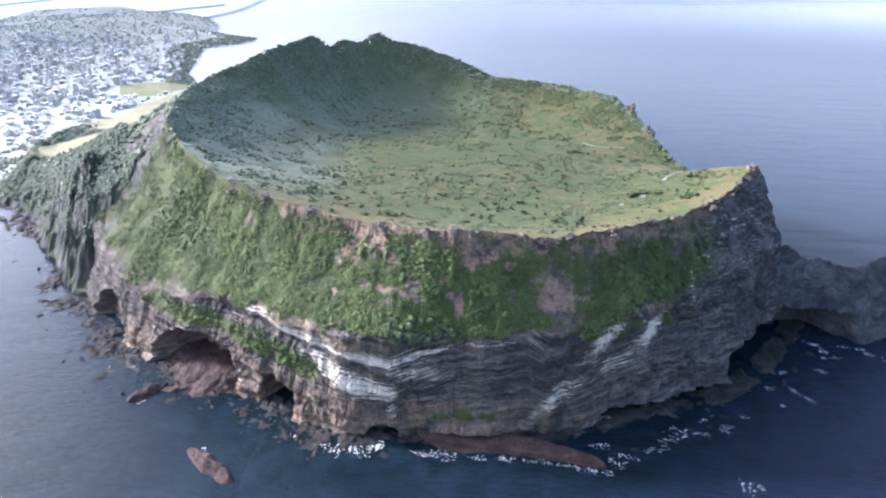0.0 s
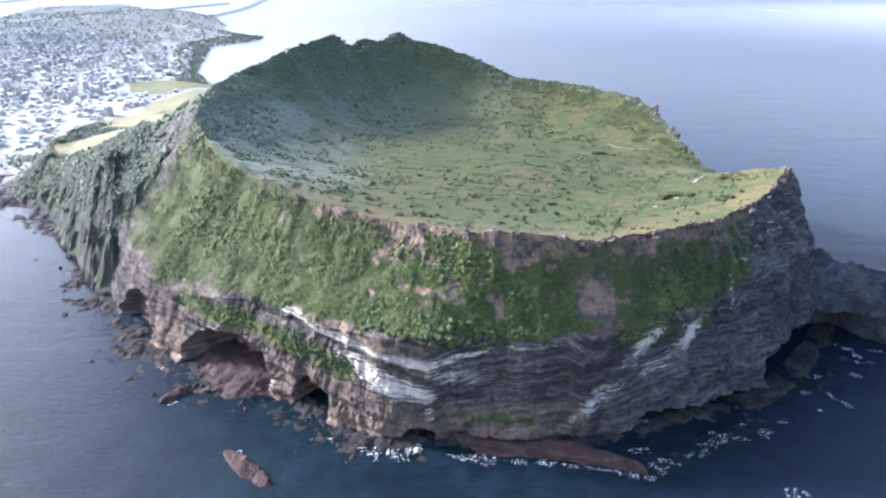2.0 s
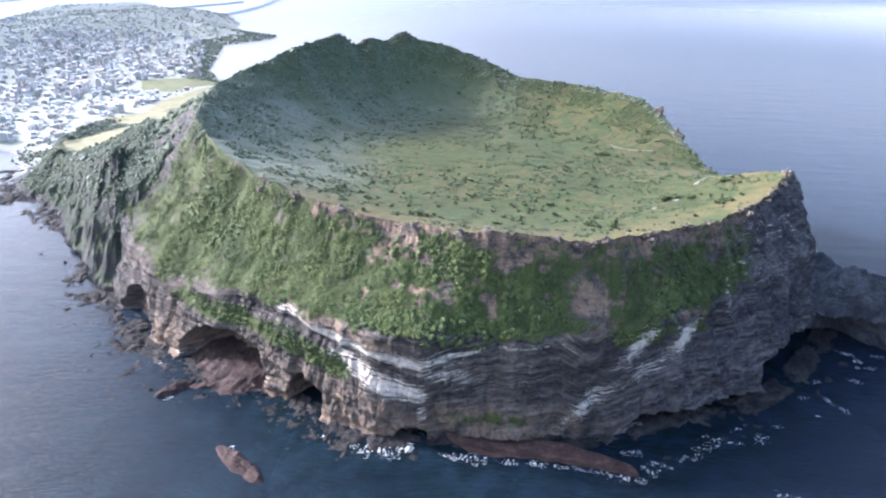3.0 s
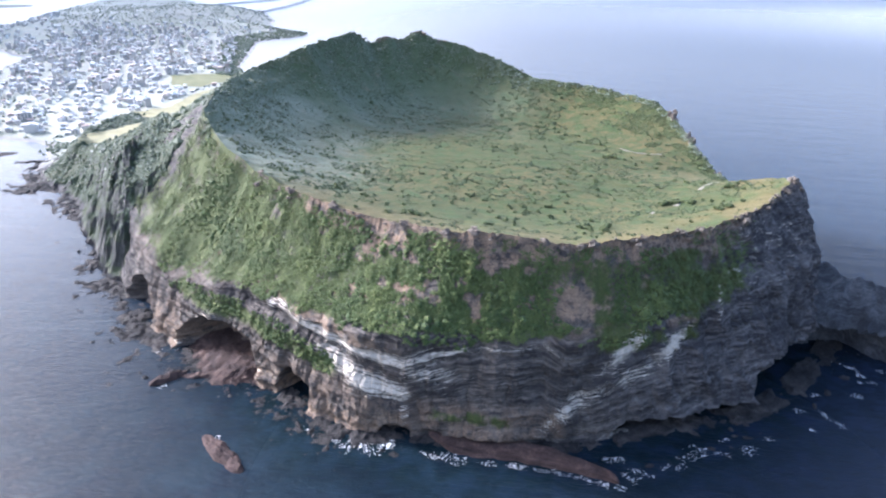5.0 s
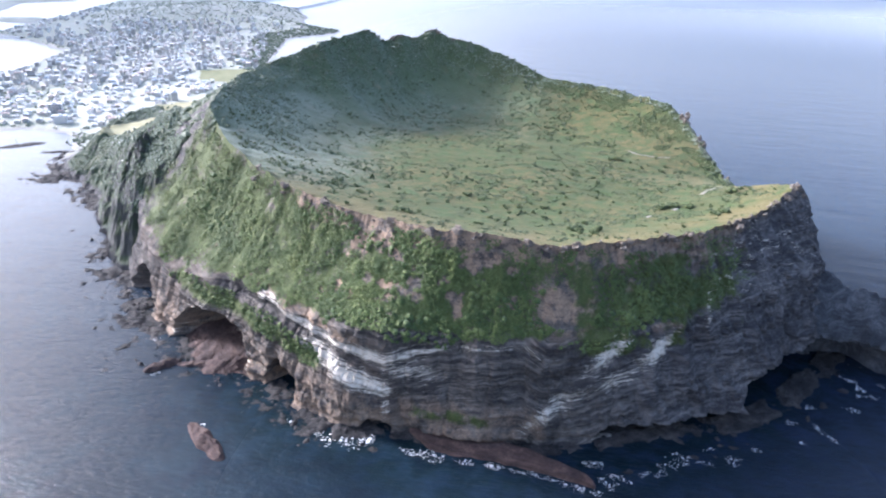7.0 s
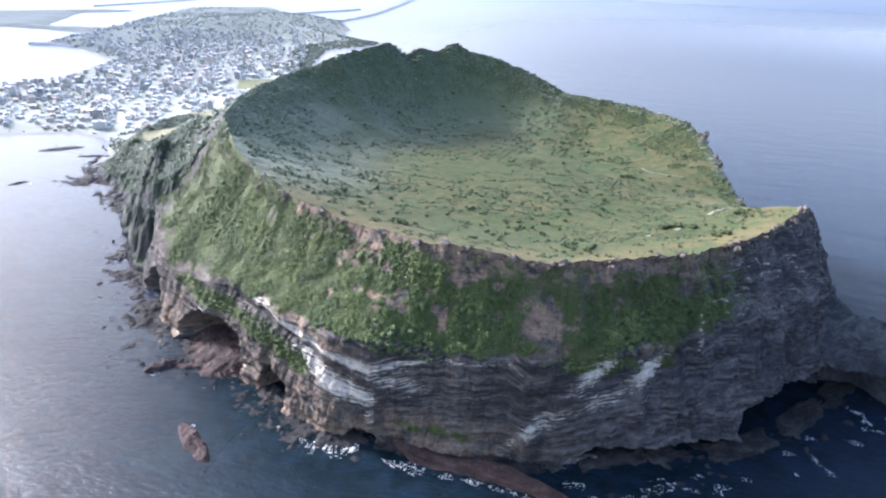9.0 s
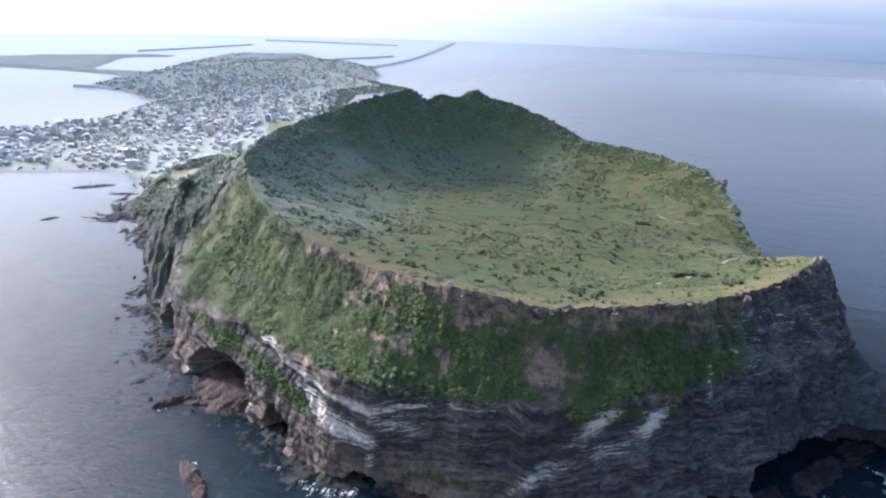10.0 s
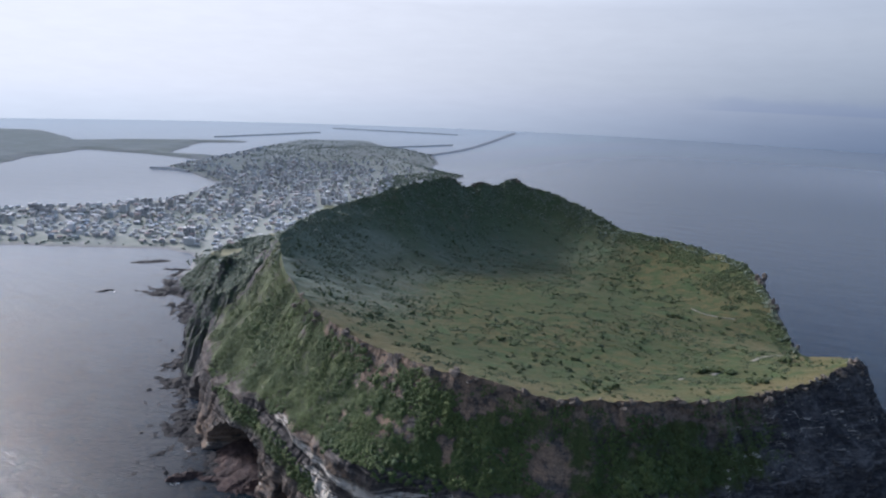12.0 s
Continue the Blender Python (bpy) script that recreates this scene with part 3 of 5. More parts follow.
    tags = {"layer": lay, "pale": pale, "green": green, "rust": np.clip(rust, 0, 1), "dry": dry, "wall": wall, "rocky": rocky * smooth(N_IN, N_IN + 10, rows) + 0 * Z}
    island = tagged(new("volcanic_island"), "grassy volcanic crater ringed by steep layered cliffs in the sea", "island", kind="structure")

    def part(name, a, b, material, shade, label):
        sel = slice(a, b)
        me = mesh_of(name, V[sel], grid_faces(b - a, cols, True), material, shade, {k: v[sel] for k, v in tags.items()})
        return child(name, me, island, label)

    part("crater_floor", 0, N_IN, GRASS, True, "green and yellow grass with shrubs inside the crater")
    part("outer_slope", N_IN - 1, N_IN + N_SL - 1, CLIFF, False, "steep slope of green scrub over brown rock")
    part("sea_cliff", N_IN + N_SL - 2, X.shape[0], CLIFF, False, "dark layered tuff cliff with pale streaks and caves")
    return T, X, Y, Z, rocky


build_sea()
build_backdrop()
CONE = build_cone()


# ---- the neck, the mainland and the far banks ----
SPUR = [(-285, 560, 143), (-330, 600, 128), (-378, 640, 103), (-432, 679, 76), (-480, 705, 55), (-525, 728, 40), (-575, 752, 22), (-612, 778, 4)]


def spur_height(x, y):
    """The rocky spur that runs down from the crater's shoulder: steep to the sea, gentle behind."""
    best, top, side = np.full(np.shape(x), 1e9), np.zeros(np.shape(x)), np.zeros(np.shape(x))
    for (ax, ay, az), (bx, by, bz) in zip(SPUR, SPUR[1:]):
        dx, dy = bx - ax, by - ay
        t = np.clip(((x - ax) * dx + (y - ay) * dy) / (dx * dx + dy * dy), 0, 1)
        far = np.hypot(x - ax - t * dx, y - ay - t * dy)
        near = far < best
        best, top = np.where(near, far, best), np.where(near, az + t * (bz - az), top)
        side = np.where(near, (dx * (y - ay) - dy * (x - ax)) / math.hypot(dx, dy), side)
    rib = np.abs(fbm(x / 17, y / 17, 0.9, 4, 79))
    front = side > 0
    drop = np.where(front, 0.75 * best * (0.7 + 1.0 * rib) + 0.8 * np.minimum(best, 4.0), 0.42 * best * smooth(-560, -420, x) + 0.06 * best)
    return top + 2.5 * fbm(x / 14, y / 14, 0.2, 3, 78) - drop


def height_neck(x, y):
    d = inside(x, y, NECK)
    d = d + 9 * fbm(x / 40, y / 40, 0, 4, 71) + 8 * fbm(x / 13, y / 13, 0, 3, 76) * smooth(40, 10, d)
    h = 45 * smooth(4, 62, d) * (0.12 + 0.88 * smooth(1180, 840, y)) * (0.3 + 0.7 * smooth(-690, -590, x))
    gully = np.abs(fbm(x / 26, y / 26, 0.4, 4, 77))
    h = h * (0.82 + 0.5 * gully * (1 - smooth(55, 80, d)))
    h = h + 2.0 * fbm(x / 30, y / 30, 0, 4, 72) * smooth(0, 30, d)
    h = np.maximum(h, spur_height(x, y) * np.clip((d + 3) / 44.0, 0, 1) ** 0.8)
    # it runs in under the cone's own slope
    r, th = np.hypot(x - CX, y - CY), np.degrees(np.arctan2(y - CY, x - CX)) % 360
    rr, fr = around(th, RIM_A, RIM_R), around(th, FOOT_A, FOOT_R)
    k = (r - rr) / (fr - rr)
    skin = around(th, RIM_A, RIM_Z) * (1 - k) + around(th, FOOT_A, FOOT_Z) * k - 8 + 16 * smooth(0.5, 1.0, k)
    skirt = around(th, FOOT_A, FOOT_Z) - (0.85 + 0.5 * gully) * (r - fr)
    h = np.where((k >= 1) & (th < 212), np.maximum(h, skirt * np.clip((d + 8) / 30.0, 0, 1)), h)
    h = np.where(k < 1, np.minimum(h, skin), h)
    h = np.where(k < 0.2, np.minimum(h, 20), h)
    return np.where(d > -4, np.maximum(h, 0) + np.minimum(d, 20) * 0.16, -3.0)


def height_main(x, y):
    d = np.maximum(inside(x, y, COAST), inside(x, y, FARBANK)) + 16 * fbm(x / 70, y / 70, 0, 4, 73)
    hill = 38 * np.exp(-(((x + 1230) / 260) ** 2 + ((y - 2350) / 300) ** 2)) + 12 * np.exp(-(((x + 900) / 120) ** 2 + ((y - 2120) / 90) ** 2))
    d = np.where((x > -615) & (y < 830), -50.0, d)
    return np.where(d > -6, np.clip(d * 0.12, -1, 7) + hill * smooth(0, 120, d) + 0.8 * fbm(x / 50, y / 50, 0, 3, 74) * smooth(0, 40, d), -3.0)


def land_material():
    m, n, l, b = shader("hazy_land", rough=0.9, specular=0.25)
    a = tex(n, l, 0.006, 5)
    c = tex(n, l, 0.03, 6, 0.65)
    v = n.new("ShaderNodeTexVoronoi")
    co = n.new("ShaderNodeTexCoord")
    v.inputs["Scale"].default_value = 0.016
    l.new(co.outputs["Object"], v.inputs["Vector"])
    field = ramp(n, l, v.outputs["Color"], [(0.2, (0.09, 0.11, 0.075)), (0.5, (0.125, 0.14, 0.10)), (0.8, (0.165, 0.17, 0.13))])
    col = mix(n, l, stretch_to(n, l, a, 0.42, 0.6), field, (0.10, 0.12, 0.07))
    col = mix(n, l, stretch_to(n, l, c, 0.56, 0.68), col, (0.19, 0.185, 0.17))
    geo = n.new("ShaderNodeNewGeometry")
    sep = n.new("ShaderNodeSeparateXYZ")
    l.new(geo.outputs["Position"], sep.inputs[0])
    col = mix(n, l, stretch_to(n, l, sep.outputs["Z"], 2.2, 0.4), col, (0.065, 0.06, 0.058))
    l.new(col, b.inputs["Base Color"])
    # sheen for the haze over the far land
    b.inputs["Sheen Weight"].default_value = 0.40
    bump(n, l, b, c, 0.5, 1.0)
    return m


def neck_material():
    m, n, l, b = shader("neck_scrub", rough=0.9, specular=0.2)
    geo = n.new("ShaderNodeNewGeometry")
    sep = n.new("ShaderNodeSeparateXYZ")
    l.new(geo.outputs["Position"], sep.inputs[0])
    nz = n.new("ShaderNodeSeparateXYZ")
    l.new(geo.outputs["True Normal"], nz.inputs[0])
    a = tex(n, l, 0.05, 6, 0.65)
    col = ramp(n, l, a, [(0.35, (0.028, 0.044, 0.020)), (0.5, (0.038, 0.055, 0.025)), (0.65, (0.056, 0.066, 0.031))])
    col = mix(n, l, stretch_to(n, l, maths(n, l, "ADD", nz.outputs["Z"], maths(n, l, "MULTIPLY", a, 0.5)), 0.74, 0.56), col, (0.05, 0.05, 0.043))
    col = mix(n, l, stretch_to(n, l, sep.outputs["Z"], 7.0, 3.0), col, (0.035, 0.032, 0.032))
    l.new(col, b.inputs["Base Color"])
    # a little sheen for haze over the headland
    b.inputs["Sheen Weight"].default_value = 0.16
    bump(n, l, b, tex(n, l, 0.22, 8, 0.75), 1.0, 3.0)
    return m


LAND, NECKMAT = land_material(), neck_material()


def field_of(name, x0, x1, y0, y1, step, height, material, label, category, shake=0.0):
    x, y = np.meshgrid(np.arange(x0, x1, step), np.arange(y0, y1, step), indexing="xy")
    z = height(x, y)
    f = grid_faces(*x.shape)
    keep = z.ravel()[f].max(1) > -2.0
    f = f[keep]
    used, inv = np.unique(f, return_inverse=True)
    u = shake * fbm(x / 11, y / 11, z / 9, 3, 181) * smooth(6, 25, z)
    w = shake * fbm(x / 11, y / 11, z / 9, 3, 184) * smooth(6, 25, z)
    v = np.stack((x + u, y + w, z), -1).reshape(-1, 3)[used]
    me = mesh_of(name, v, inv.reshape(-1, 4), material, shake == 0)
    return tagged(new(name, me), label, category, kind="structure")


field_of("ground", -3620, -180, -200, 3300, 13.0, height_main, LAND, "low green and built-up land behind the island", "land")
field_of("headland", -760, -180, 480, 1300, 3.0, height_neck, NECKMAT, "scrubby headland that joins the island to the town", "land", 3.5)


def ridge_rock():
    """The lower craggy ridge beside the island's dark end."""
    m = 150
    x, y = np.meshgrid(np.linspace(205, 420, m), np.linspace(425, 640, m), indexing="xy")
    line = 482 + 0.20 * (x - 236) + 7 * np.sin(x / 17)
    crest = np.interp(x, [205, 228, 238, 262, 285, 312, 345, 385, 420], [62, 66, 68, 61, 53, 56, 54, 30, -6])
    crest = crest + 4.5 * fbm(x / 14, y / 40, 0, 4, 81) + 3 * np.abs(fbm(x / 5, y / 30, 0, 3, 89))
    d = y - line
    fall = np.where(d < 0, -d / 24.0, d / 60.0)
    h = crest * (1 - np.clip(fall, 0, 1.4) ** 1.25) + 5.5 * fbm(x / 11, y / 11, 0, 5, 82)
    h = np.maximum(h, -8)
    # the sea has hollowed the front of its near end
    hollow = (30 + 10 * fbm(x / 14, h / 8, 0, 3, 88)) * smooth(24 + 4 * fbm(x / 9, 0 * x, 0, 3, 87), 14, h) * smooth(302, 272, x) * (d < 4)
    y = y + hollow
    v = np.stack((x + 3 * fbm(x / 9, y / 9, h / 9, 3, 83), y + 3 * fbm(x / 9, y / 9, h / 9, 3, 84), h), -1)
    zero = np.zeros(m * m)
    me = mesh_of("rocky_ridge", v, grid_faces(m, m), RIDGE, False, {"layer": 0.35 * v[..., 2] + 6 * fbm(x / 20, y / 20, 0, 3, 86), "pale": zero, "rust": zero, "green": zero + 0.2, "rocky": zero + 1.0})
    return tagged(new("rocky_ridge", me), "dark craggy rock ridge rising from the sea", "rock", kind="structure")


ridge_rock()


def flats_height(x, y):
    """Wave-cut rock flats awash along the foot of the headland and the near cliffs."""
    r = np.hypot(x - CX, y - CY)
    th = np.degrees(np.arctan2(y - CY, x - CX)) % 360
    out = np.minimum(r - around(th, BASE_A, BASE_R), np.where(th < 205, -inside(x, y, NECK), 99.0))
    reach = 26 * smooth(262, 235, th) + 8 - 2 * smooth(286, 300, th) * smooth(340, 330, th)
    n = fbm(x / 24, y / 24, 0, 4, 151) + 0.6 * fbm(x / 6, y / 6, 0, 3, 152)
    step = np.floor((n + 0.2) * 3.5) / 3.5
    return np.where((out > -14) & (out < 60), 0.5 + 2.6 * step - 1.9 * np.maximum(out, 0) / reach + 0.35 * fbm(x / 2.5, y / 2.5, 0, 3, 153), -5.0)


def build_flats():
    x, y = np.meshgrid(np.arange(-700, 290, 1.6), np.arange(285, 830, 1.6), indexing="xy")
    z = flats_height(x, y)
    f = grid_faces(*x.shape)
    f = f[z.ravel()[f].max(1) > -0.25]
    used, inv = np.unique(f, return_inverse=True)
    v, f = np.stack((x, y, z), -1).reshape(-1, 3)[used], inv.reshape(-1, 4)
    # each separate sheet of rock is a part of its own
    label = np.arange(len(v))
    while True:
        low = label[f].min(1)
        best = label.copy()
        np.minimum.at(best, f.ravel(), np.repeat(low, 4))
        best = best[best]
        if (best == label).all():
            break
        label = best
    kinds, count = np.unique(label[f[:, 0]], return_counts=True)
    flats = tagged(new("rock_flats"), "low dark rock flats awash along the shore", "rock", kind="structure")
    for k, c in zip(kinds, count):
        if c >= 6:
            part = f[label[f[:, 0]] == k]
            own, back = np.unique(part, return_inverse=True)
            child("rock_flat", mesh_of("rock_flat", v[own], back.reshape(-1, 4), BASALT), flats)


build_flats()


# ---- growth, rocks and foam: shared shapes ----
def ico(level):
    bm = bmesh.new()
    bmesh.ops.create_icosphere(bm, subdivisions=level, radius=1.0)
    v = np.array([p.co[:] for p in bm.verts])
    f = np.array([[p.index for p in q.verts] for q in bm.faces])
    bm.free()
    return v, f


ICO = {k: ico(k) for k in (1, 2)}
rng = np.random.default_rng(7)


def lump_mesh(name, pos, size, material, level=1, rough=0.34, flat=0.8, sink=0.25):
    """Many uneven lumps in one mesh, each of its own shape."""
    base, f = ICO[level]
    n, m = len(pos), len(base)
    a = rng.uniform(0, 2 * np.pi, n)
    ca, sa = np.cos(a), np.sin(a)
    k = 1 + rough * rng.uniform(-1, 1, (n, m))
    sx, sy, sz = (rng.uniform(0.75, 1.3, (n, 1)) for _ in range(3))
    x, y, z = base[None, :, 0] * k * sx, base[None, :, 1] * k * sy, base[None, :, 2] * k * sz * flat
    s = np.asarray(size)[:, None]
    v = np.stack((pos[:, 0:1] + s * (x * ca[:, None] - y * sa[:, None]), pos[:, 1:2] + s * (x * sa[:, None] + y * ca[:, None]),
                  pos[:, 2:3] + s * (z + flat - sink * 2)), -1)
    faces = (f[None] + (np.arange(n) * m)[:, None, None]).reshape(-1, 3)
    return mesh_of(name, v, faces, material, False, {"tone": np.repeat(rng.uniform(0, 1, n), m)})


def clump_mesh(name, pos, size, material, leaves=24, flat=0.8, card=0.34):
    """Many leafy crowns in one mesh: each a lumpy core under a shell of tilted sprays of leaves."""
    base, f = ICO[1]
    n, m = len(pos), len(base)
    size = np.asarray(size, float)
    tone = rng.uniform(0, 1, n)
    stretch = np.stack([rng.uniform(0.8, 1.25, n) for _ in range(3)], -1) * (1, 1, flat)
    k = 0.86 * (1 + 0.25 * rng.uniform(-1, 1, (n, m)))
    mid = pos + np.stack((0 * size, 0 * size, size * (flat - 0.5)), -1)
    core = mid[:, None] + base[None] * k[..., None] * stretch[:, None] * size[:, None, None]
    way = rng.normal(0, 1, (n, leaves, 3))
    way[..., 2] = np.abs(way[..., 2]) * 1.1 - 0.35
    way /= np.linalg.norm(way, axis=-1, keepdims=True)
    at = mid[:, None] + way * stretch[:, None] * (size[:, None] * rng.uniform(0.78, 1.12, (n, leaves)))[..., None]
    normal = way + 0.4 * rng.normal(0, 1, way.shape) + (0, 0, 0.3)
    normal /= np.linalg.norm(normal, axis=-1, keepdims=True)
    side = np.cross(normal, rng.normal(0, 1, way.shape))
    side /= np.linalg.norm(side, axis=-1, keepdims=True)
    other = np.cross(normal, side)
    half = (size[:, None] ** 0.6 * rng.uniform(0.6, 1.25, (n, leaves)) * card)[..., None]
    quad = np.stack((at - half * side, at - 0.7 * half * other, at + half * side, at + 0.8 * half * other), 2).reshape(-1, 3)
    v = np.concatenate((core.reshape(-1, 3), quad))
    tri = (f[None] + (np.arange(n) * m)[:, None, None]).reshape(-1, 3)
    q = np.arange(n * leaves * 4).reshape(-1, 4) + n * m
    tri = np.concatenate((tri, q[:, [0, 1, 2]], q[:, [0, 2, 3]]))
    tones = np.concatenate((np.repeat(tone * 0.85, m), np.repeat(tone, leaves * 4)))
    return mesh_of(name, v, tri, material, False, {"tone": tones})


def tuft_mesh(name, pos, size, material, leaves):
    """Loose tufts of tilted leaf sprays that merge into a rough canopy over the slope."""
    n = len(pos)
    tone = 0.45 * rng.uniform(0, 1, n) + 0.55 * np.clip(0.5 + 1.1 * fbm(pos[:, 0] / 17, pos[:, 1] / 17, pos[:, 2] / 24, 4, 97), 0, 1)
    out = pos - np.array((CX, CY, 0))
    out[:, 2] = 0
    out /= np.linalg.norm(out, axis=-1, keepdims=True)
    up = out * 0.62 + np.array((0, 0, 0.78))
    way = rng.normal(0, 1, (n, leaves, 3))
    way /= np.linalg.norm(way, axis=-1, keepdims=True)
    way += 0.45 * up[:, None]
    at = pos[:, None] + 0.3 * up[:, None] + way * (size[:, None] * rng.uniform(0.25, 1.1, (n, leaves)))[..., None]
    normal = 0.75 * way + 0.75 * up[:, None] + 0.38 * rng.normal(0, 1, way.shape)
    normal /= np.linalg.norm(normal, axis=-1, keepdims=True)
    side = np.cross(normal, rng.normal(0, 1, way.shape))
    side /= np.linalg.norm(side, axis=-1, keepdims=True)
    other = np.cross(normal, side)
    half = (size[:, None] ** 0.5 * rng.uniform(0.27, 0.68, (n, leaves)))[..., None]
    quad = np.stack((at - half * side, at - 0.42 * half * other, at + half * side, at + 0.46 * half * other), 2).reshape(-1, 3)
    q = np.arange(n * leaves * 4).reshape(-1, 4)
    return mesh_of(name, quad, q, material, False, {"tone": np.repeat(tone, leaves * 4)})


T_, X_, Y_, Z_, ROCKY_ = CONE
ORDER = np.argsort(T_[0])


def on_cone(th, row):
    """Points of the island's surface by angle and fractional row."""
    at = np.interp(np.asarray(th) % 360, T_[0][ORDER], np.arange(len(ORDER)))
    k = np.clip(np.floor(at).astype(int), 0, len(ORDER) - 2)
    f = at - k
    a, b = ORDER[k], ORDER[k + 1]
    r0 = np.clip(np.floor(row).astype(int), 0, X_.shape[0] - 2)
    t = np.asarray(row) - r0
    return np.stack([(A[r0, a] * (1 - t) + A[r0 + 1, a] * t) * (1 - f) + (A[r0, b] * (1 - t) + A[r0 + 1, b] * t) * f for A in (X_, Y_, Z_)], -1)


def crater_z(x, y):
    th = np.degrees(np.arctan2(y - CY, x - CX)) % 360
    col = ORDER[min(np.searchsorted(T_[0][ORDER], th), len(ORDER) - 1)]
    r = np.hypot(X_[:N_IN, col] - CX, Y_[:N_IN, col] - CY)
    return float(np.interp(np.hypot(x - CX, y - CY), r, Z_[:N_IN, col]))


def stuff(name, me, label, category):
    return tagged(new(name, me), label, category, kind="stuff")


def scrub_on_slope():
    n = 80000
    th = rng.uniform(150, 322, n)
    v = rng.uniform(0.02, 1.0, n)
    p = on_cone(th, N_IN + v * (N_SL - 3))
    bare = fbm(p[:, 0] / 10, p[:, 1] / 10, p[:, 2] / 8, 4, 91)
    keep = rng.uniform(0, 1, n) < np.clip(1.25 - 0.6 * smooth(276, 292, th) - 0.65 * smooth(298, 322, th + 14 * fbm(v * 9, th / 9, 0, 3, 99)), 0.0, 1)
    limit = 0.30 - 0.26 * smooth(0.16, 0.0, v) * smooth(225, 245, th) - 0.10 * smooth(250, 268, th) - 0.08 * smooth(268, 290, th) + 0.24 * smooth(0.5, 0.8, v) * (1 - 0.6 * smooth(255, 270, th))
    keep &= bare < limit - 0.5 * np.exp(-((th - 187) / 7.0) ** 2)
    keep &= ~((th > 284) & (v > 0.86))
    keep &= v < 0.93 + 0.22 * fbm(th / 3.0, v * 0 + 1.3, 0, 4, 96)
    keep &= ((th - 287) / 4.5) ** 2 + ((p[:, 2] - 86) / 11) ** 2 > 1
    keep &= ((th - 273.5) / 2.0) ** 2 + ((p[:, 2] - 90) / 6) ** 2 > 1
    p, v, th = p[keep], v[keep], th[keep]
    mound = fbm(p[:, 0] / 13, p[:, 1] / 13, p[:, 2] / 13, 3, 95)
    size = np.exp(rng.normal(-0.22, 0.5, len(p))) * (0.8 + 0.35 * smooth(0.1, 0.6, v)) * (1 + 0.5 * mound)
    p = p + np.stack((-0.4 * mound, -0.9 * mound, 2.2 * mound - 0.4), -1)
    near = th > 190
    stuff("scrub", tuft_mesh("scrub", p[near][:25000], np.minimum(size[near][:25000], 1.8), SCRUB, 11), "dense green scrub on the steep outer slope", "scrub")
    stuff("scrub", clump_mesh("scrub", p[~near][:2500], size[~near][:2500] * 1.4, FOREST, 3), "dark scrub on the shaded flank", "scrub")
    # larger bush crowns standing out of the scrub
    n = 5000
    th = rng.uniform(200, 312, n)
    v = rng.uniform(0.05, 1.12, n)
    p = on_cone(th, N_IN + v * (N_SL - 3))
    g = fbm(p[:, 0] / 22, p[:, 1] / 22, p[:, 2] / 22, 3, 98) + 0.25 * smooth(0.4, 0.9, v) * smooth(245, 262, th) - 0.2 * smooth(276, 290, th)
    keep = (g > 0.12) & (((th - 287) / 4.5) ** 2 + ((p[:, 2] - 86) / 11) ** 2 > 1) & ((v < 0.95 + 0.2 * fbm(th / 3.0, v * 0 + 1.3, 0, 4, 96)) | (g > 0.32))
    p = p[keep][:1500]
    stuff("bushes", clump_mesh("bushes", p, np.exp(rng.normal(0.25, 0.3, len(p))), SCRUB, 34, 0.85, 0.26), "taller rounded bushes among the scrub of the slope", "bushes")
    # low growth on the shelves of the cliff
    n = 9000
    th = rng.uniform(208, 310, n)
    row = N_IN + N_SL + rng.uniform(0, 0.72, n) * N_CL
    p = on_cone(th, row)
    layer = p[:, 2] - strata_shift(th)
    keep = (np.exp(-((layer + 13) / 8.0) ** 2) * smooth(214, 219, th) * (1 - smooth(248, 254, th)) > 0.35) & (p[:, 2] > 20)
    keep |= (np.abs(th - 291) < 6) & (np.abs(p[:, 2] - 66) < 5)
    keep &= fbm(p[:, 0] / 12, p[:, 1] / 12, p[:, 2] / 8, 3, 93) < 0.12
    for a, hw, top, depth in CAVES:
        keep &= ~((np.abs(th - a) < hw * 1.1) & (p[:, 2] < top * 1.12))
    p = p[keep][:1400]
    stuff("scrub", clump_mesh("scrub", p, rng.uniform(0.6, 1.4, len(p)), SCRUB, 18), "patches of green growth on cliff ledges", "scrub")


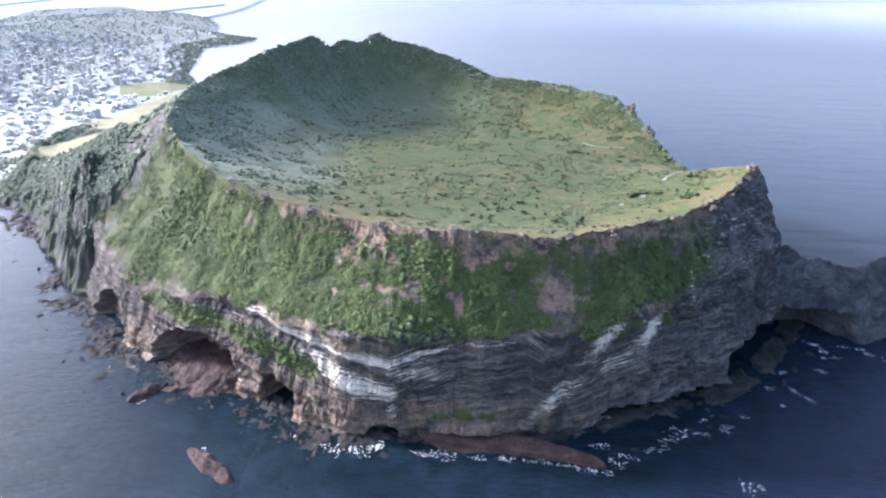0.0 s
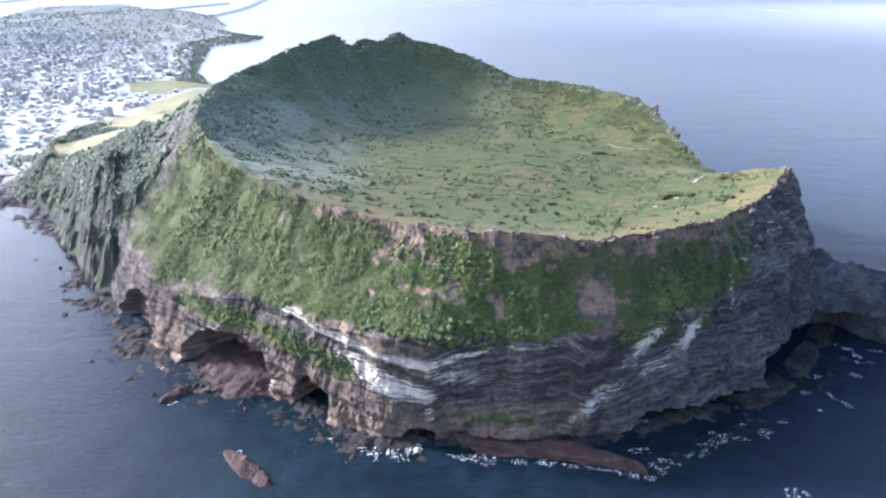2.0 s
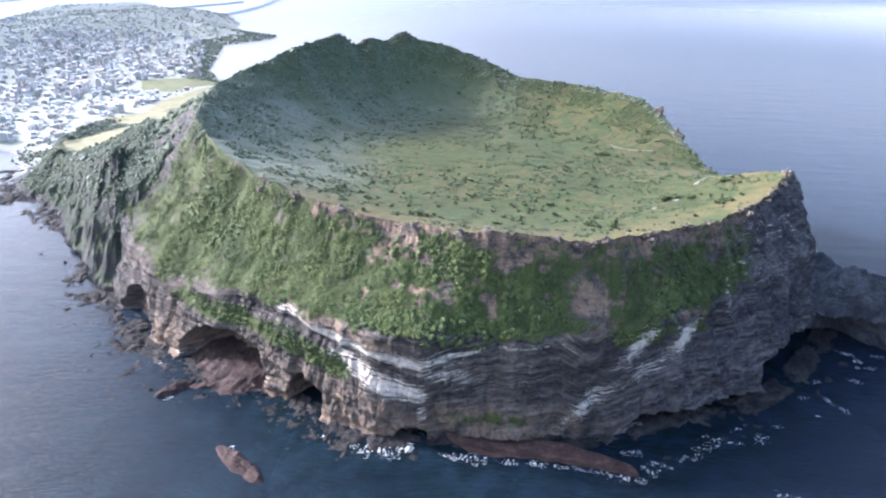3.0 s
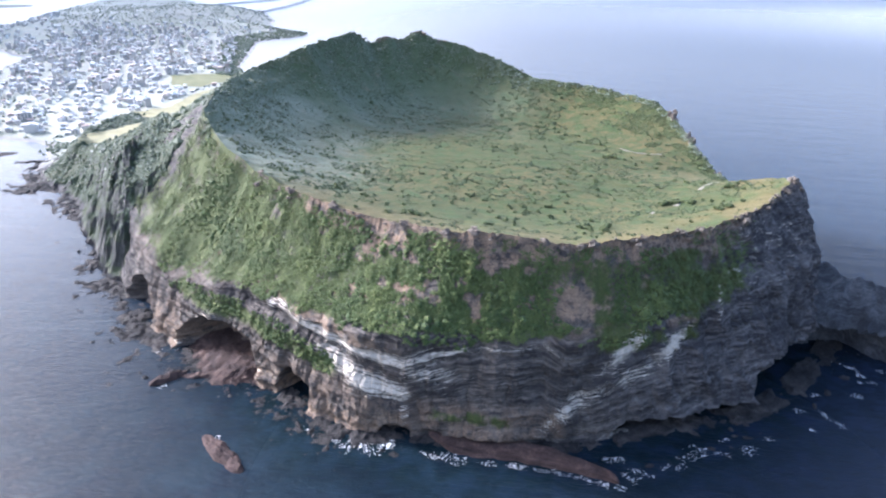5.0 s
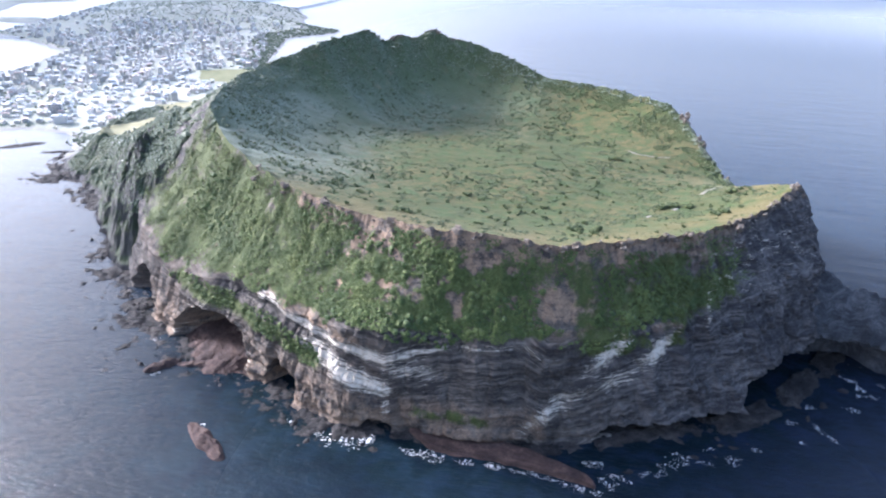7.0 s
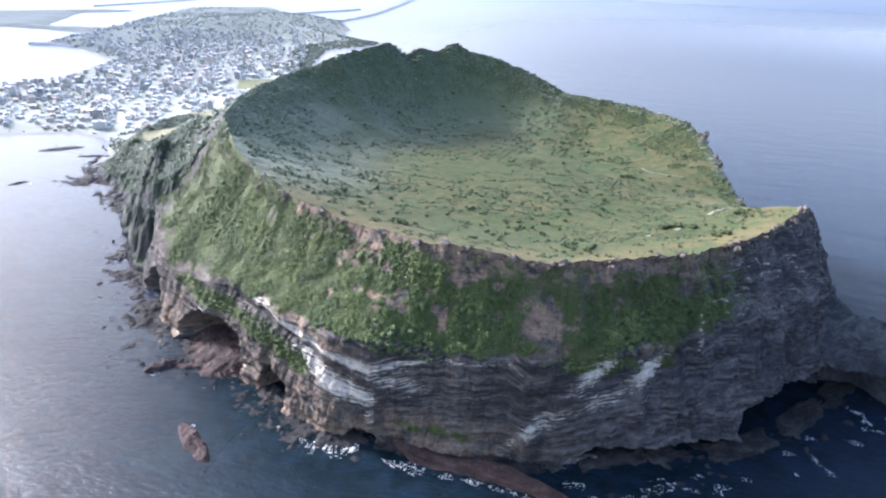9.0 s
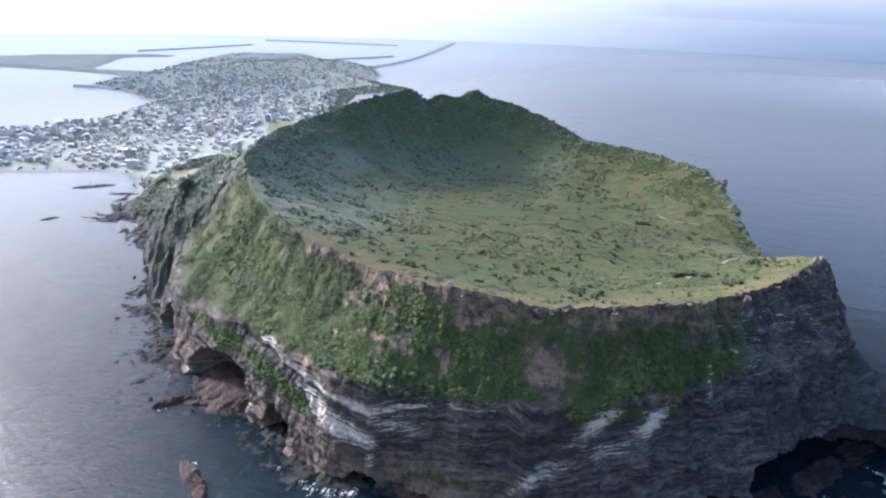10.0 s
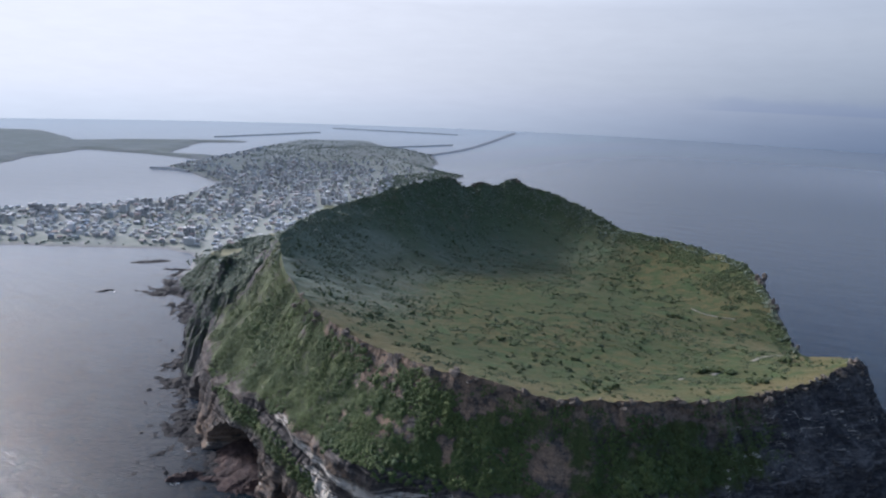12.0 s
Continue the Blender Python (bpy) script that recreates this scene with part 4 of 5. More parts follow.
def crater_growth():
    # shrubs dotted over the crater's grass
    n = 40000
    r, th = np.sqrt(rng.uniform(0.0, 1, n)) * 0.97, rng.uniform(0, 360, n)
    p = on_cone(th, (r ** 1.25) * (N_IN - 1))
    g = 0.6 * fbm(p[:, 0] / 34, p[:, 1] / 34, 0, 4, 101) + 0.9 * fbm(p[:, 0] / 11, p[:, 1] / 6, 0, 3, 102)
    lim = 0.04 + 0.14 * smooth(0.72, 0.95, r) * (smooth(225, 240, th) * (1 - smooth(350, 359, th)))
    keep = g > lim
    p, r, th = p[keep][:11000], r[keep][:11000], th[keep][:11000]
    size = np.exp(rng.normal(-0.25, 0.42, len(p)))
    stuff("low_shrubs", clump_mesh("low_shrubs", p, size, LOWBUSH, 2, 0.5, 0.6), "small dark green shrubs dotted over the crater grass", "shrubs")
    # woods on the shaded inner walls and along the far rim
    n = 9000
    th = rng.uniform(96, 200, n)
    r = 1 - rng.uniform(0, 1, n) ** 1.3 * 0.40
    p = on_cone(th, (r ** 1.25) * (N_IN - 1))
    keep = fbm(p[:, 0] / 30, p[:, 1] / 30, 0, 4, 103) + 1.6 * (r - 0.86) > -0.08
    keep &= rng.uniform(0, 1, n) < 0.4 + 0.6 * smooth(110, 118, th) * (1 - smooth(176, 200, th))
    p = p[keep][:2600]
    stuff("woods", clump_mesh("woods", p, rng.uniform(0.45, 1.15, len(p)), FOREST, 5, 0.6), "dark woods on the shaded inner wall of the crater", "woods")
    n = 6000
    th = np.concatenate((rng.uniform(2, 100, n // 2), rng.uniform(28, 66, n // 2)))
    r = np.concatenate((1 - rng.uniform(0, 1, n // 2) ** 2 * 0.10, 1 - rng.uniform(0, 1, n // 2) * 0.24))
    p = on_cone(th, (r ** 1.25) * (N_IN - 1))
    keep = fbm(p[:, 0] / 22, p[:, 1] / 22, 0, 4, 104) + 1.2 * (r - 0.88) > 0.0
    p = p[keep][:3400]
    stuff("woods", clump_mesh("woods", p, rng.uniform(0.55, 1.25, len(p)), FLOORBUSH, 4, 0.75), "dense bushes along the far rim of the crater", "woods")
    n = 5200
    th = rng.uniform(84, 186, n)
    r = 1 - np.abs(rng.normal(0, 0.055, n)) * (1 + 0.6 * smooth(110, 125, th))
    p = on_cone(th, (r ** 1.25) * (N_IN - 1))
    keep = fbm(p[:, 0] / 12, p[:, 1] / 12, p[:, 2] / 12, 3, 105) > -0.18
    p = p[keep][:4300]
    stuff("woods", clump_mesh("woods", p, np.exp(rng.normal(-0.05, 0.3, len(p))), FOREST, 4, 0.7), "dense dark bushes on the steep far wall", "woods")
    # the far outside, seen past the rim
    n = 2200
    th = rng.uniform(20, 200, n)
    p = on_cone(th, N_IN + rng.uniform(-0.06, 0.12, n) * N_SL)
    stuff("woods", clump_mesh("woods", p, rng.uniform(0.8, 2.0, len(p)), FOREST, 4), "bushes along the crest of the far rim", "woods")


def shrub_thing(seed):
    """A shrub: short forked stem under a lumpy crown."""
    r = np.random.default_rng(seed)
    ob = tagged(new("shrub"), "dark green rounded shrub standing in the crater grass", "shrub", "shrubs in the crater")
    bm = bmesh.new()
    for k in range(3):
        m = Matrix.Translation((0, 0, 0.3)) @ Euler((r.uniform(-0.5, 0.5), r.uniform(-0.5, 0.5), 0)).to_matrix().to_4x4()
        bmesh.ops.create_cone(bm, cap_ends=True, segments=6, radius1=0.12, radius2=0.05, depth=1.0, matrix=m)
    child("stem", bm_mesh("stem", bm, BARK), ob, "short brown stem")
    k = 6
    pos = np.stack((r.uniform(-0.9, 0.9, k), r.uniform(-0.9, 0.9, k), r.uniform(0.3, 0.9, k)), -1)
    child("crown", clump_mesh("crown", pos, r.uniform(0.5, 0.85, k), FLOORBUSH, 12, 0.75, 0.36), ob)
    return ob


def tree_thing(seed):
    """A wind-shaped tree: tapered trunk, limbs, crown of many clumps."""
    r = np.random.default_rng(seed)
    ob = tagged(new("tree"), "wind-shaped evergreen tree standing on the crater rim", "tree", "trees on the rim")
    bm = bmesh.new()
    bmesh.ops.create_cone(bm, cap_ends=True, segments=8, radius1=0.28, radius2=0.14, depth=3.4, matrix=Matrix.Translation((0, 0, 1.2)))
    child("trunk", bm_mesh("trunk", bm, BARK), ob)
    for k in range(4):
        a = k * 1.6 + r.uniform(-0.4, 0.4)
        m = Matrix.Translation((0.5 * math.cos(a), 0.5 * math.sin(a), 2.8)) @ Matrix.Rotation(a, 4, "Z") @ Matrix.Rotation(0.8, 4, "Y")
        bm = bmesh.new()
        bmesh.ops.create_cone(bm, cap_ends=True, segments=6, radius1=0.12, radius2=0.04, depth=1.8, matrix=m)
        child("limb", bm_mesh("limb", bm, BARK), ob)
    k = 20
    pos = np.stack((r.normal(0, 1.0, k), r.normal(0, 1.0, k), r.uniform(2.4, 4.6, k)), -1)
    child("crown", clump_mesh("crown", pos, r.uniform(0.6, 1.15, k), FOREST, 16, 0.75, 0.32), ob)
    return ob


def repeats(makers, places):
    """Copies of a few built things at (x, y, z, turn, scale); the built ones take the first places."""
    for i, (x, y, z, turn, s) in enumerate(places):
        ob = makers[i % len(makers)]
        if i >= len(makers):
            ob = copy_thing(ob, Matrix.Identity(4))
        ob.matrix_basis = pose(x, y, z, 0, 0, turn) @ Matrix.Scale(s, 4)


def rocks_mesh(name, pos, size, flat, material):
    return lump_mesh(name, pos, size, material, 1, 0.38, flat, 0.35)


def shore_points(n, spread, lo, hi):
    th = rng.uniform(lo, hi, n)
    r = around(th, BASE_A, BASE_R) + rng.exponential(spread, n) - 5
    return np.stack((CX + r * np.cos(np.radians(th)), CY + r * np.sin(np.radians(th)), np.full(n, -0.4)), -1)


def neck_points(n, spread):
    line = [(-347, 500), (-385, 545), (-422, 590), (-466, 638), (-500, 660), (-540, 676), (-590, 690), (-615, 745), (-634, 792)]
    line = np.array(line, float)
    k = rng.uniform(0, len(line) - 1.001, n)
    i = k.astype(int)
    p = line[i] + (line[i + 1] - line[i]) * (k - i)[:, None]
    out = rng.exponential(spread, n) - 10
    return np.stack((p[:, 0] - 0.75 * out, p[:, 1] - 0.66 * out, np.full(n, -0.3)), -1)


def shore_rocks():
    p = np.concatenate((shore_points(2200, 9, 178, 232), shore_points(1900, 7, 230, 263), shore_points(160, 3, 262, 300), shore_points(700, 6, 300, 344)))
    stuff("boulders", rocks_mesh("boulders", p, rng.gamma(1.5, 0.5, len(p)) + 0.3, 0.5, BASALT), "dark wet boulders strewn along the foot of the cliffs", "boulders")
    p = np.concatenate((neck_points(2400, 14), np.array([(-700 - 60 * rng.uniform(), 800 + rng.normal(0, 12), -0.3) for _ in range(160)])))
    stuff("boulders", rocks_mesh("boulders", p, rng.gamma(1.6, 0.9, len(p)) + 0.5, 0.35, BASALT), "low dark rock flats along the headland shore", "boulders")
    # rubble on the floor of the large cave
    th = rng.uniform(220, 236, 700)
    r = rng.uniform(238, 290, 700)
    p = np.stack((CX + r * np.cos(np.radians(th)), CY + r * np.sin(np.radians(th)), apron_height(r) - 0.2), -1)
    stuff("cave_rubble", rocks_mesh("cave_rubble", p, rng.gamma(1.4, 0.3, 700) + 0.2, 0.5, REDROCK), "reddish rubble on the cave floor", "rubble")


def slab_rock(name, x0, y0, x1, y1, width, height, material, label, seed):
    """A long low rock with an uneven top and ragged sides."""
    n, m = 60, 24
    u, w = np.meshgrid(np.linspace(0, 1, n), np.linspace(-1, 1, m), indexing="ij")
    dx, dy = x1 - x0, y1 - y0
    L = math.hypot(dx, dy)
    half = width / 2 * (np.sin(np.pi * np.clip(u, 0.0, 1)) ** 0.45) * (1 + 0.3 * fbm(u * 6, np.sign(w) * 3.0, 0, 3, seed)) + 0.05
    x = x0 + dx * u - dy / L * w * half
    y = y0 + dy * u + dx / L * w * half
    z = height * (1 - np.abs(w) ** 4) * (np.sin(np.pi * u) ** 0.35) * (0.8 + 0.5 * fbm(x / 6, y / 6, 0, 4, seed + 1)) + 0.5 * fbm(x / 2, y / 2, 0, 3, seed + 2) - 0.6
    me = mesh_of(name, np.stack((x, y, z), -1), grid_faces(n, m), material, False)
    return tagged(new(name, me), label, "rock")


def shelf_rock():
    """A broad smooth rock shelf along the foot of the cliff, rounded at its free end."""
    n, m = 150, 40
    x, w = np.meshgrid(np.linspace(-34, 82, n), np.linspace(0, 1, m), indexing="ij")
    front = np.interp(x, [-34, -18, -4, 13, 33, 57, 75, 80, 82], [333, 321, 317.5, 319, 318, 315, 311.5, 310.5, 313.5]) + 1.3 * fbm(x / 7, 0 * x, 0, 3, 206)
    back = np.interp(x, [-34, 13, 34, 58, 74, 80, 82], [334, 335, 333, 328, 320.5, 316, 314]) + 0.8 * fbm(x / 8, 0 * x + 5, 0, 3, 208)
    y = front + (back - front) * w
    z = -0.9 + 3.6 * smooth(0.0, 0.2, w) * smooth(82.4, 78, x) + 1.3 * smooth(0.3, 1, w) * smooth(60, 30, x) - 2.2 * smooth(0.9, 1.0, w) * smooth(40, 62, x)
    z = z + 0.5 * fbm(x / 9, y / 4, 0, 4, 207) - 0.45 * np.exp(-((w - 0.33 - 0.1 * fbm(x / 12, 0 * x, 3, 3, 209)) / 0.05) ** 2)
    me = mesh_of("sea_rock", np.stack((x, y, z), -1), grid_faces(n, m), REDROCK, True)
    return tagged(new("sea_rock", me), "broad smooth brown rock shelf at the foot of the cliff", "rock")


def apron_height(r):
    """Height of the rock apron that climbs out of the water into the large cave."""
    return np.interp(r, [236, 262, 273, 281, 288, 297], [8.5, 7.0, 5.0, 1.8, -0.2, -3.5])


def cave_floor():
    n, m = 70, 60
    th, r = np.meshgrid(np.linspace(218.5, 237.5, n), np.linspace(236, 297, m), indexing="ij")
    reach = 4.0 * fbm(th / 1.6, r * 0, 0, 4, 241) + 22.0 * (smooth(232, 237.5, th) + smooth(221.5, 218.5, th))
    c, q = np.cos(np.radians(th)), np.sin(np.radians(th))
    x, y = CX + r * c, CY + r * q
    z = apron_height(r + reach) + 1.2 * fbm(x / 5, y / 5, 0, 4, 242) * smooth(300, 285, r) + 0.5 * np.abs(fbm(x / 1.8, y / 1.8, 0, 3, 243))
    me = mesh_of("cave_floor", np.stack((x, y, z), -1), grid_faces(n, m), REDROCK, False)
    return tagged(new("cave_floor", me), "sloping reddish rock floor inside the sea cave", "rock")


def boulder_thing(x, y, s, flat, seed, label="dark wet boulder standing in the shallow sea"):
    pos = np.array([(0, 0, 0), (0.8, 0.3, -0.1), (-0.6, 0.5, -0.2)]) * s
    pos[:, 2] -= 0.35 * s * flat
    ob = new("boulder", rocks_mesh("boulder", pos, np.array([1.0, 0.7, 0.6]) * s, flat, BASALT))
    ob.matrix_basis = pose(x, y, 0, 0, 0, seed * 47 % 360)
    return tagged(ob, label, "boulder", "boulders by the shore")


def single_rocks():
    slab_rock("sea_rock", -172, 311, -135, 284, 13, 3.4, REDROCK, "long low reddish rock awash beside the cliff", 201)
    shelf_rock()
    slab_rock("sea_rock", 74, 353, 92, 361, 6, 2.6, CLIFF_PLAIN, "pale slab of rock lying under the overhang", 209)
    slab_rock("sea_rock", -652, 640, -640, 662, 9, 2.4, BASALT, "small dark rock islet off the headland", 213)
    slab_rock("sea_rock", -735, 772, -690, 815, 22, 2.2, BASALT, "low dark rock spit off the headland", 217)
    slab_rock("sea_rock", -665, 770, -630, 790, 12, 2.0, BASALT, "low dark rock spit beside the headland", 221)
    slab_rock("sea_rock", -604, 686, -570, 700, 10, 2.2, BASALT, "low dark rock point on the shore", 225)
    slab_rock("sea_rock", -232, 352, -214, 372, 10, 4.5, REDROCK, "rugged reddish rock at the mouth of the cave", 229)
    slab_rock("sea_rock", -215, 366, -175, 376, 9, 3.0, REDROCK, "low reddish ledge before the cave", 233)
    cave_floor()
    r = np.random.default_rng(31)
    spots = [(-222, 358, 4), (-118, 330, 2.5), (-60, 316, 2.2), (100, 330, 2.5), (118, 340, 2.2), (140, 352, 2.6), (165, 366, 3.0), (205, 404, 3.2), (232, 424, 3), (160, 303, 2.4), (252, 446, 3)]
    for i in range(34):
        p = shore_points(1, 14, 180, 232)[0]
        spots.append((p[0], p[1], r.uniform(1.6, 3.6)))
    for i, (x, y, s) in enumerate(spots):
        boulder_thing(x, y, s, r.uniform(0.45, 0.8), i + 1)


def foam_patch(x, y, rx, ry, turn, seed, thick=0.12):
    """Broken surf: a lacy sheet with holes, lying on the water."""
    step = 0.19
    n, m = int(2 * rx / step), int(2 * ry / step)
    u, w = np.meshgrid(np.linspace(-1, 1, n), np.linspace(-1, 1, m), indexing="ij")
    a = math.radians(turn)
    X = x + u * rx * math.cos(a) - w * ry * math.sin(a)
    Y = y + u * rx * math.sin(a) + w * ry * math.cos(a)
    lace = np.minimum(np.abs(fbm(X / 1.9, Y / 1.9, 0, 3, seed)), np.abs(fbm(X / 1.2, Y / 1.2, 3.3, 3, seed + 11)))
    body = 0.5 - 0.75 * (u * u + w * w) + 1.0 * fbm(X / 4.0, Y / 4.0, 0, 4, seed + 3) + 0.35 * fbm(X / 1.1, Y / 1.1, 5.5, 3, seed + 5) + (0.15 if ry < 3.2 else 0.0)
    g = np.where(body > 0.95, 0.7, 0.58 - lace * 6.5) * smooth(0.0, 0.3, body)
    f = grid_faces(n, m)
    f = f[g.ravel()[f].min(1) > thick]
    if len(f) < 4:
        return
    used, inv = np.unique(f, return_inverse=True)
    Z = 0.22 + 0.25 * np.clip(g, 0, 1)
    v = np.stack((X, Y, Z), -1).reshape(-1, 3)[used]
    stuff("surf", mesh_of("surf", v, inv.reshape(-1, 4), FOAM, True), "broken white surf where waves meet the rocks", "surf")


def surf():
    spots = [(-74, 317, 13, 7, 0), (-58, 322, 8, 4, 20), (-90, 320, 6, 3, 0), (-30, 317, 8, 2.6, 0), (-18, 315.5, 8, 4.5, -5), (5, 315.8, 8, 2.4, 4), (22, 316, 8, 2.2, 0), (38, 315, 9, 2.0, -6),
             (54, 313, 9, 1.8, -9), (70, 309.5, 9, 2.2, -12), (81, 309, 4, 2, 0), (89, 319, 6, 5, 10), (80, 331, 7, 3, 0), (98, 322, 5, 3, 0), (113, 333, 9, 4, 30), (123, 340, 6, 3, 30),
             (131, 347, 8, 5, 35), (150, 360, 6, 2.5, 25), (146, 347, 5, 2.5, 0), (163, 352, 5, 5, -20), (178, 367, 4, 2, 0), (207, 381, 3, 1.5, 0), (224, 420, 4, 2.5, -20), (222, 397, 3, 6, 0),
             (228, 389, 5, 2, -30), (206, 400, 4, 2, 20), (258, 462, 8, 2, -25), (264, 452, 4, 6, 20), (268, 442, 8, 2.4, 10), (286, 458, 9, 1.8, -12), (298, 449, 7, 2.4, -28), (305, 439, 6, 2.2, -28),
             (251, 424, 5, 2, -10), (161, 303, 7, 5, 0), (176, 292, 5, 2, -20), (-162, 309, 3, 2, -30), (-222, 352, 4, 2, 30), (-110, 326, 5, 2.5, -20), (-246, 392, 4, 2, 40), (-632, 655, 5, 2, 30), (325, 455, 8, 2, 5)]
    for i, (x, y, rx, ry, turn) in enumerate(spots):
        foam_patch(x, y, rx * 1.25, ry * 1.45, turn, 300 + 7 * i, 0.1)


FOAM = plain_noise("sea_foam", (0.52, 0.54, 0.56), (0.70, 0.72, 0.73), 0.6, 0.7)
CLIFF_PLAIN = rock_material("pale_tuff", (0.14, 0.13, 0.12), (0.24, 0.22, 0.20), (0.34, 0.32, 0.29), False)
RIMROCK = rock_material("rim_tuff", (0.08, 0.068, 0.058), (0.15, 0.125, 0.105), (0.25, 0.215, 0.18), False)
STONE = plain_noise("path_stone", (0.17, 0.155, 0.125), (0.26, 0.24, 0.20), 0.8)
MEADOW = plain_noise("dry_meadow", (0.19, 0.18, 0.095), (0.27, 0.25, 0.14), 0.06)

def rim_rocks():
    """Jagged tuff outcrops along the near rim, parts of the island."""
    island = bpy.data.objects["volcanic_island"]
    r = np.random.default_rng(77)
    shapes = []
    for s in range(9):
        k = 5
        pos = np.stack((r.normal(0, 1.1, k), r.normal(0, 0.8, k), r.uniform(-0.8, 0.5, k)), -1)
        me = lump_mesh("rim_rock", pos, r.uniform(0.6, 1.5, k), RIMROCK, 2 if s % 2 else 1, 0.42, 1.1, 0.3)
        shapes.append(me)
    for i, a in enumerate(np.concatenate([r.normal(a, 1.5, 7) for a in (222, 231, 243, 249, 258, 266, 272, 281, 287, 296, 304, 311, 317, 324, 329, 335, 340, 342, 110, 117, 125, 134, 12, 20, 27, 33, 40)])):
        p = on_cone(np.array([a]), np.array([N_IN - 1 + r.exponential(1.6)]))[0]
        ob = child("rim_rock", shapes[i % 9], island)
        ob.matrix_basis = pose(p[0], p[1], p[2] - (1.8 if a < 60 else 0.8), 0, 0, a + r.normal(0, 20)) @ Matrix.Diagonal((*((Vector((0.9, 0.8, 1.3)) if a < 60 else Vector((0.7, 0.95, 0.6))) * math.exp(r.normal(0, 0.45))), 1))


def rim_pillars():
    """Small upright pale rocks on the far tip of the rim."""
    r = np.random.default_rng(79)
    for a, back, s in ((340.6, 1.0, 1.5), (341.4, 2.0, 2.2), (342.2, 0.6, 1.7), (338.5, 0.4, 1.4), (331.0, 0.3, 1.6), (329.4, 0.5, 2.0), (327.5, 0.2, 1.3), (303.0, 0.4, 1.2), (292.0, 0.5, 1.3), (281.0, 0.4, 1.4)):
        p = on_cone(np.array([a]), np.array([N_IN - 1 - back]))[0]
        pos = np.array([(0, 0, 0.1), (0.15, 0.1, 0.9), (0.5, -0.3, 0.0)]) * s
        ob = new("standing_rock", lump_mesh("standing_rock", pos, np.array([0.75, 0.6, 0.5]) * s, CLIFF_PLAIN, 2, 0.3, 1.3, 0.3))
        ob.matrix_basis = pose(p[0], p[1], p[2] - 0.4, 0, 0, r.uniform(0, 360)) @ Matrix.Scale(0.7, 4)
        tagged(ob, "small pale rock standing on the edge of the rim", "rock", "rocks on the rim")


rim_rocks()
rim_pillars()
scrub_on_slope()
crater_growth()
shore_rocks()
single_rocks()
surf()

# ---- single shrubs and rim trees ----
spots = []
while len(spots) < 230:
    a, k = rng.uniform(0, 360), math.sqrt(rng.uniform(0.02, 0.9))
    p = on_cone(np.array([a]), np.array([k ** 1.25 * (N_IN - 1)]))[0]
    if fbm(p[0] / 30, p[1] / 30, 0, 3, 111) > -0.1 and not 100 < a < 200:
        spots.append((p[0], p[1], p[2] - 0.1, rng.uniform(0, 360), rng.uniform(0.7, 1.7)))
repeats([shrub_thing(s) for s in range(5)], spots)
spots = []
for a in np.concatenate((rng.uniform(2, 30, 34), rng.uniform(30, 96, 30), rng.uniform(96, 165, 30))):
    p = on_cone(np.array([a]), np.array([N_IN - 1 - rng.uniform(0, 2.0)]))[0]
    spots.append((p[0], p[1], p[2] - 0.8, rng.uniform(0, 360), rng.uniform(0.45, 0.85)))
repeats([tree_thing(s) for s in range(20, 24)], spots)


thick = []
for x, y, n, spread in ((122, 503, 9, 5.0), (136, 498, 4, 3.0), (60, 430, 5, 5.0), (178, 540, 5, 5.0), (150, 470, 4, 4.0), (-60, 430, 4, 6.0), (90, 640, 5, 6.0)):
    for k in range(n):
        a, q = x + rng.normal(0, spread), y + rng.normal(0, spread * 0.6)
        thick.append((a, q, crater_z(a, q) - 0.2, rng.uniform(0, 360), rng.uniform(1.5, 2.6)))
repeats([tagged(shrub_thing(s), "broad dark green bush in a thicket on the rim grass", "shrub", "bushes in thickets") for s in (41, 42, 43)], thick)


# ---- paths and meadows ----
def draped_strip(name, points, width, material, height, label, category):
    """A strip of paving laid over the ground."""
    pts = np.array(points, float)
    k = np.linspace(0, len(pts) - 1, 14 * len(pts))
    x, y = (np.interp(k, np.arange(len(pts)), pts[:, i]) for i in (0, 1))
    dx, dy = np.gradient(x), np.gradient(y)
    L = np.hypot(dx, dy)
    w = width * (1 + 0.4 * np.sin(k * 5))
    verts = []
    for s in (-1, -0.5, 0.5, 1):
        px, py = x - dy / L * w * s / 2, y + dx / L * w * s / 2
        verts.append(np.stack((px, py, [height(a, b) + (0.5 if abs(s) < 1 else 0.0) for a, b in zip(px, py)]), -1))
    me = mesh_of(name, np.array(verts), grid_faces(4, len(k)), material, True)
    return tagged(new(name, me), label, category, kind="structure")


draped_strip("path", [(150, 540), (157, 551), (163, 556)], 2.8, STONE, crater_z, "pale worn stone path on the grassy rim", "path")
draped_strip("path", [(164, 557), (171, 563)], 2.4, STONE, crater_z, "pale worn stone path on the grassy rim", "path")
draped_strip("path", [(124, 497), (129, 503)], 3.0, STONE, crater_z, "short pale stone path in the crater", "path")
draped_strip("path", [(104, 478), (108, 482)], 3.0, STONE, crater_z, "pale stones lying in the grass", "path")
draped_strip("path", [(100, 664), (110, 655), (125, 652), (138, 652)], 0.8, STONE, crater_z, "thin pale track on the crater grass", "path")


BAND = [(-545, 900), (-505, 890), (-470, 985), (-490, 1150), (-555, 1315), (-600, 1325), (-625, 1180), (-602, 1010), (-600, 930)]
FIELD = [(-560, 1335), (-604, 1340), (-640, 1250), (-702, 1245), (-755, 1350), (-645, 1405), (-590, 1400)]
OLIVE = plain_noise("olive_field", (0.12, 0.13, 0.062), (0.17, 0.17, 0.085), 0.05)


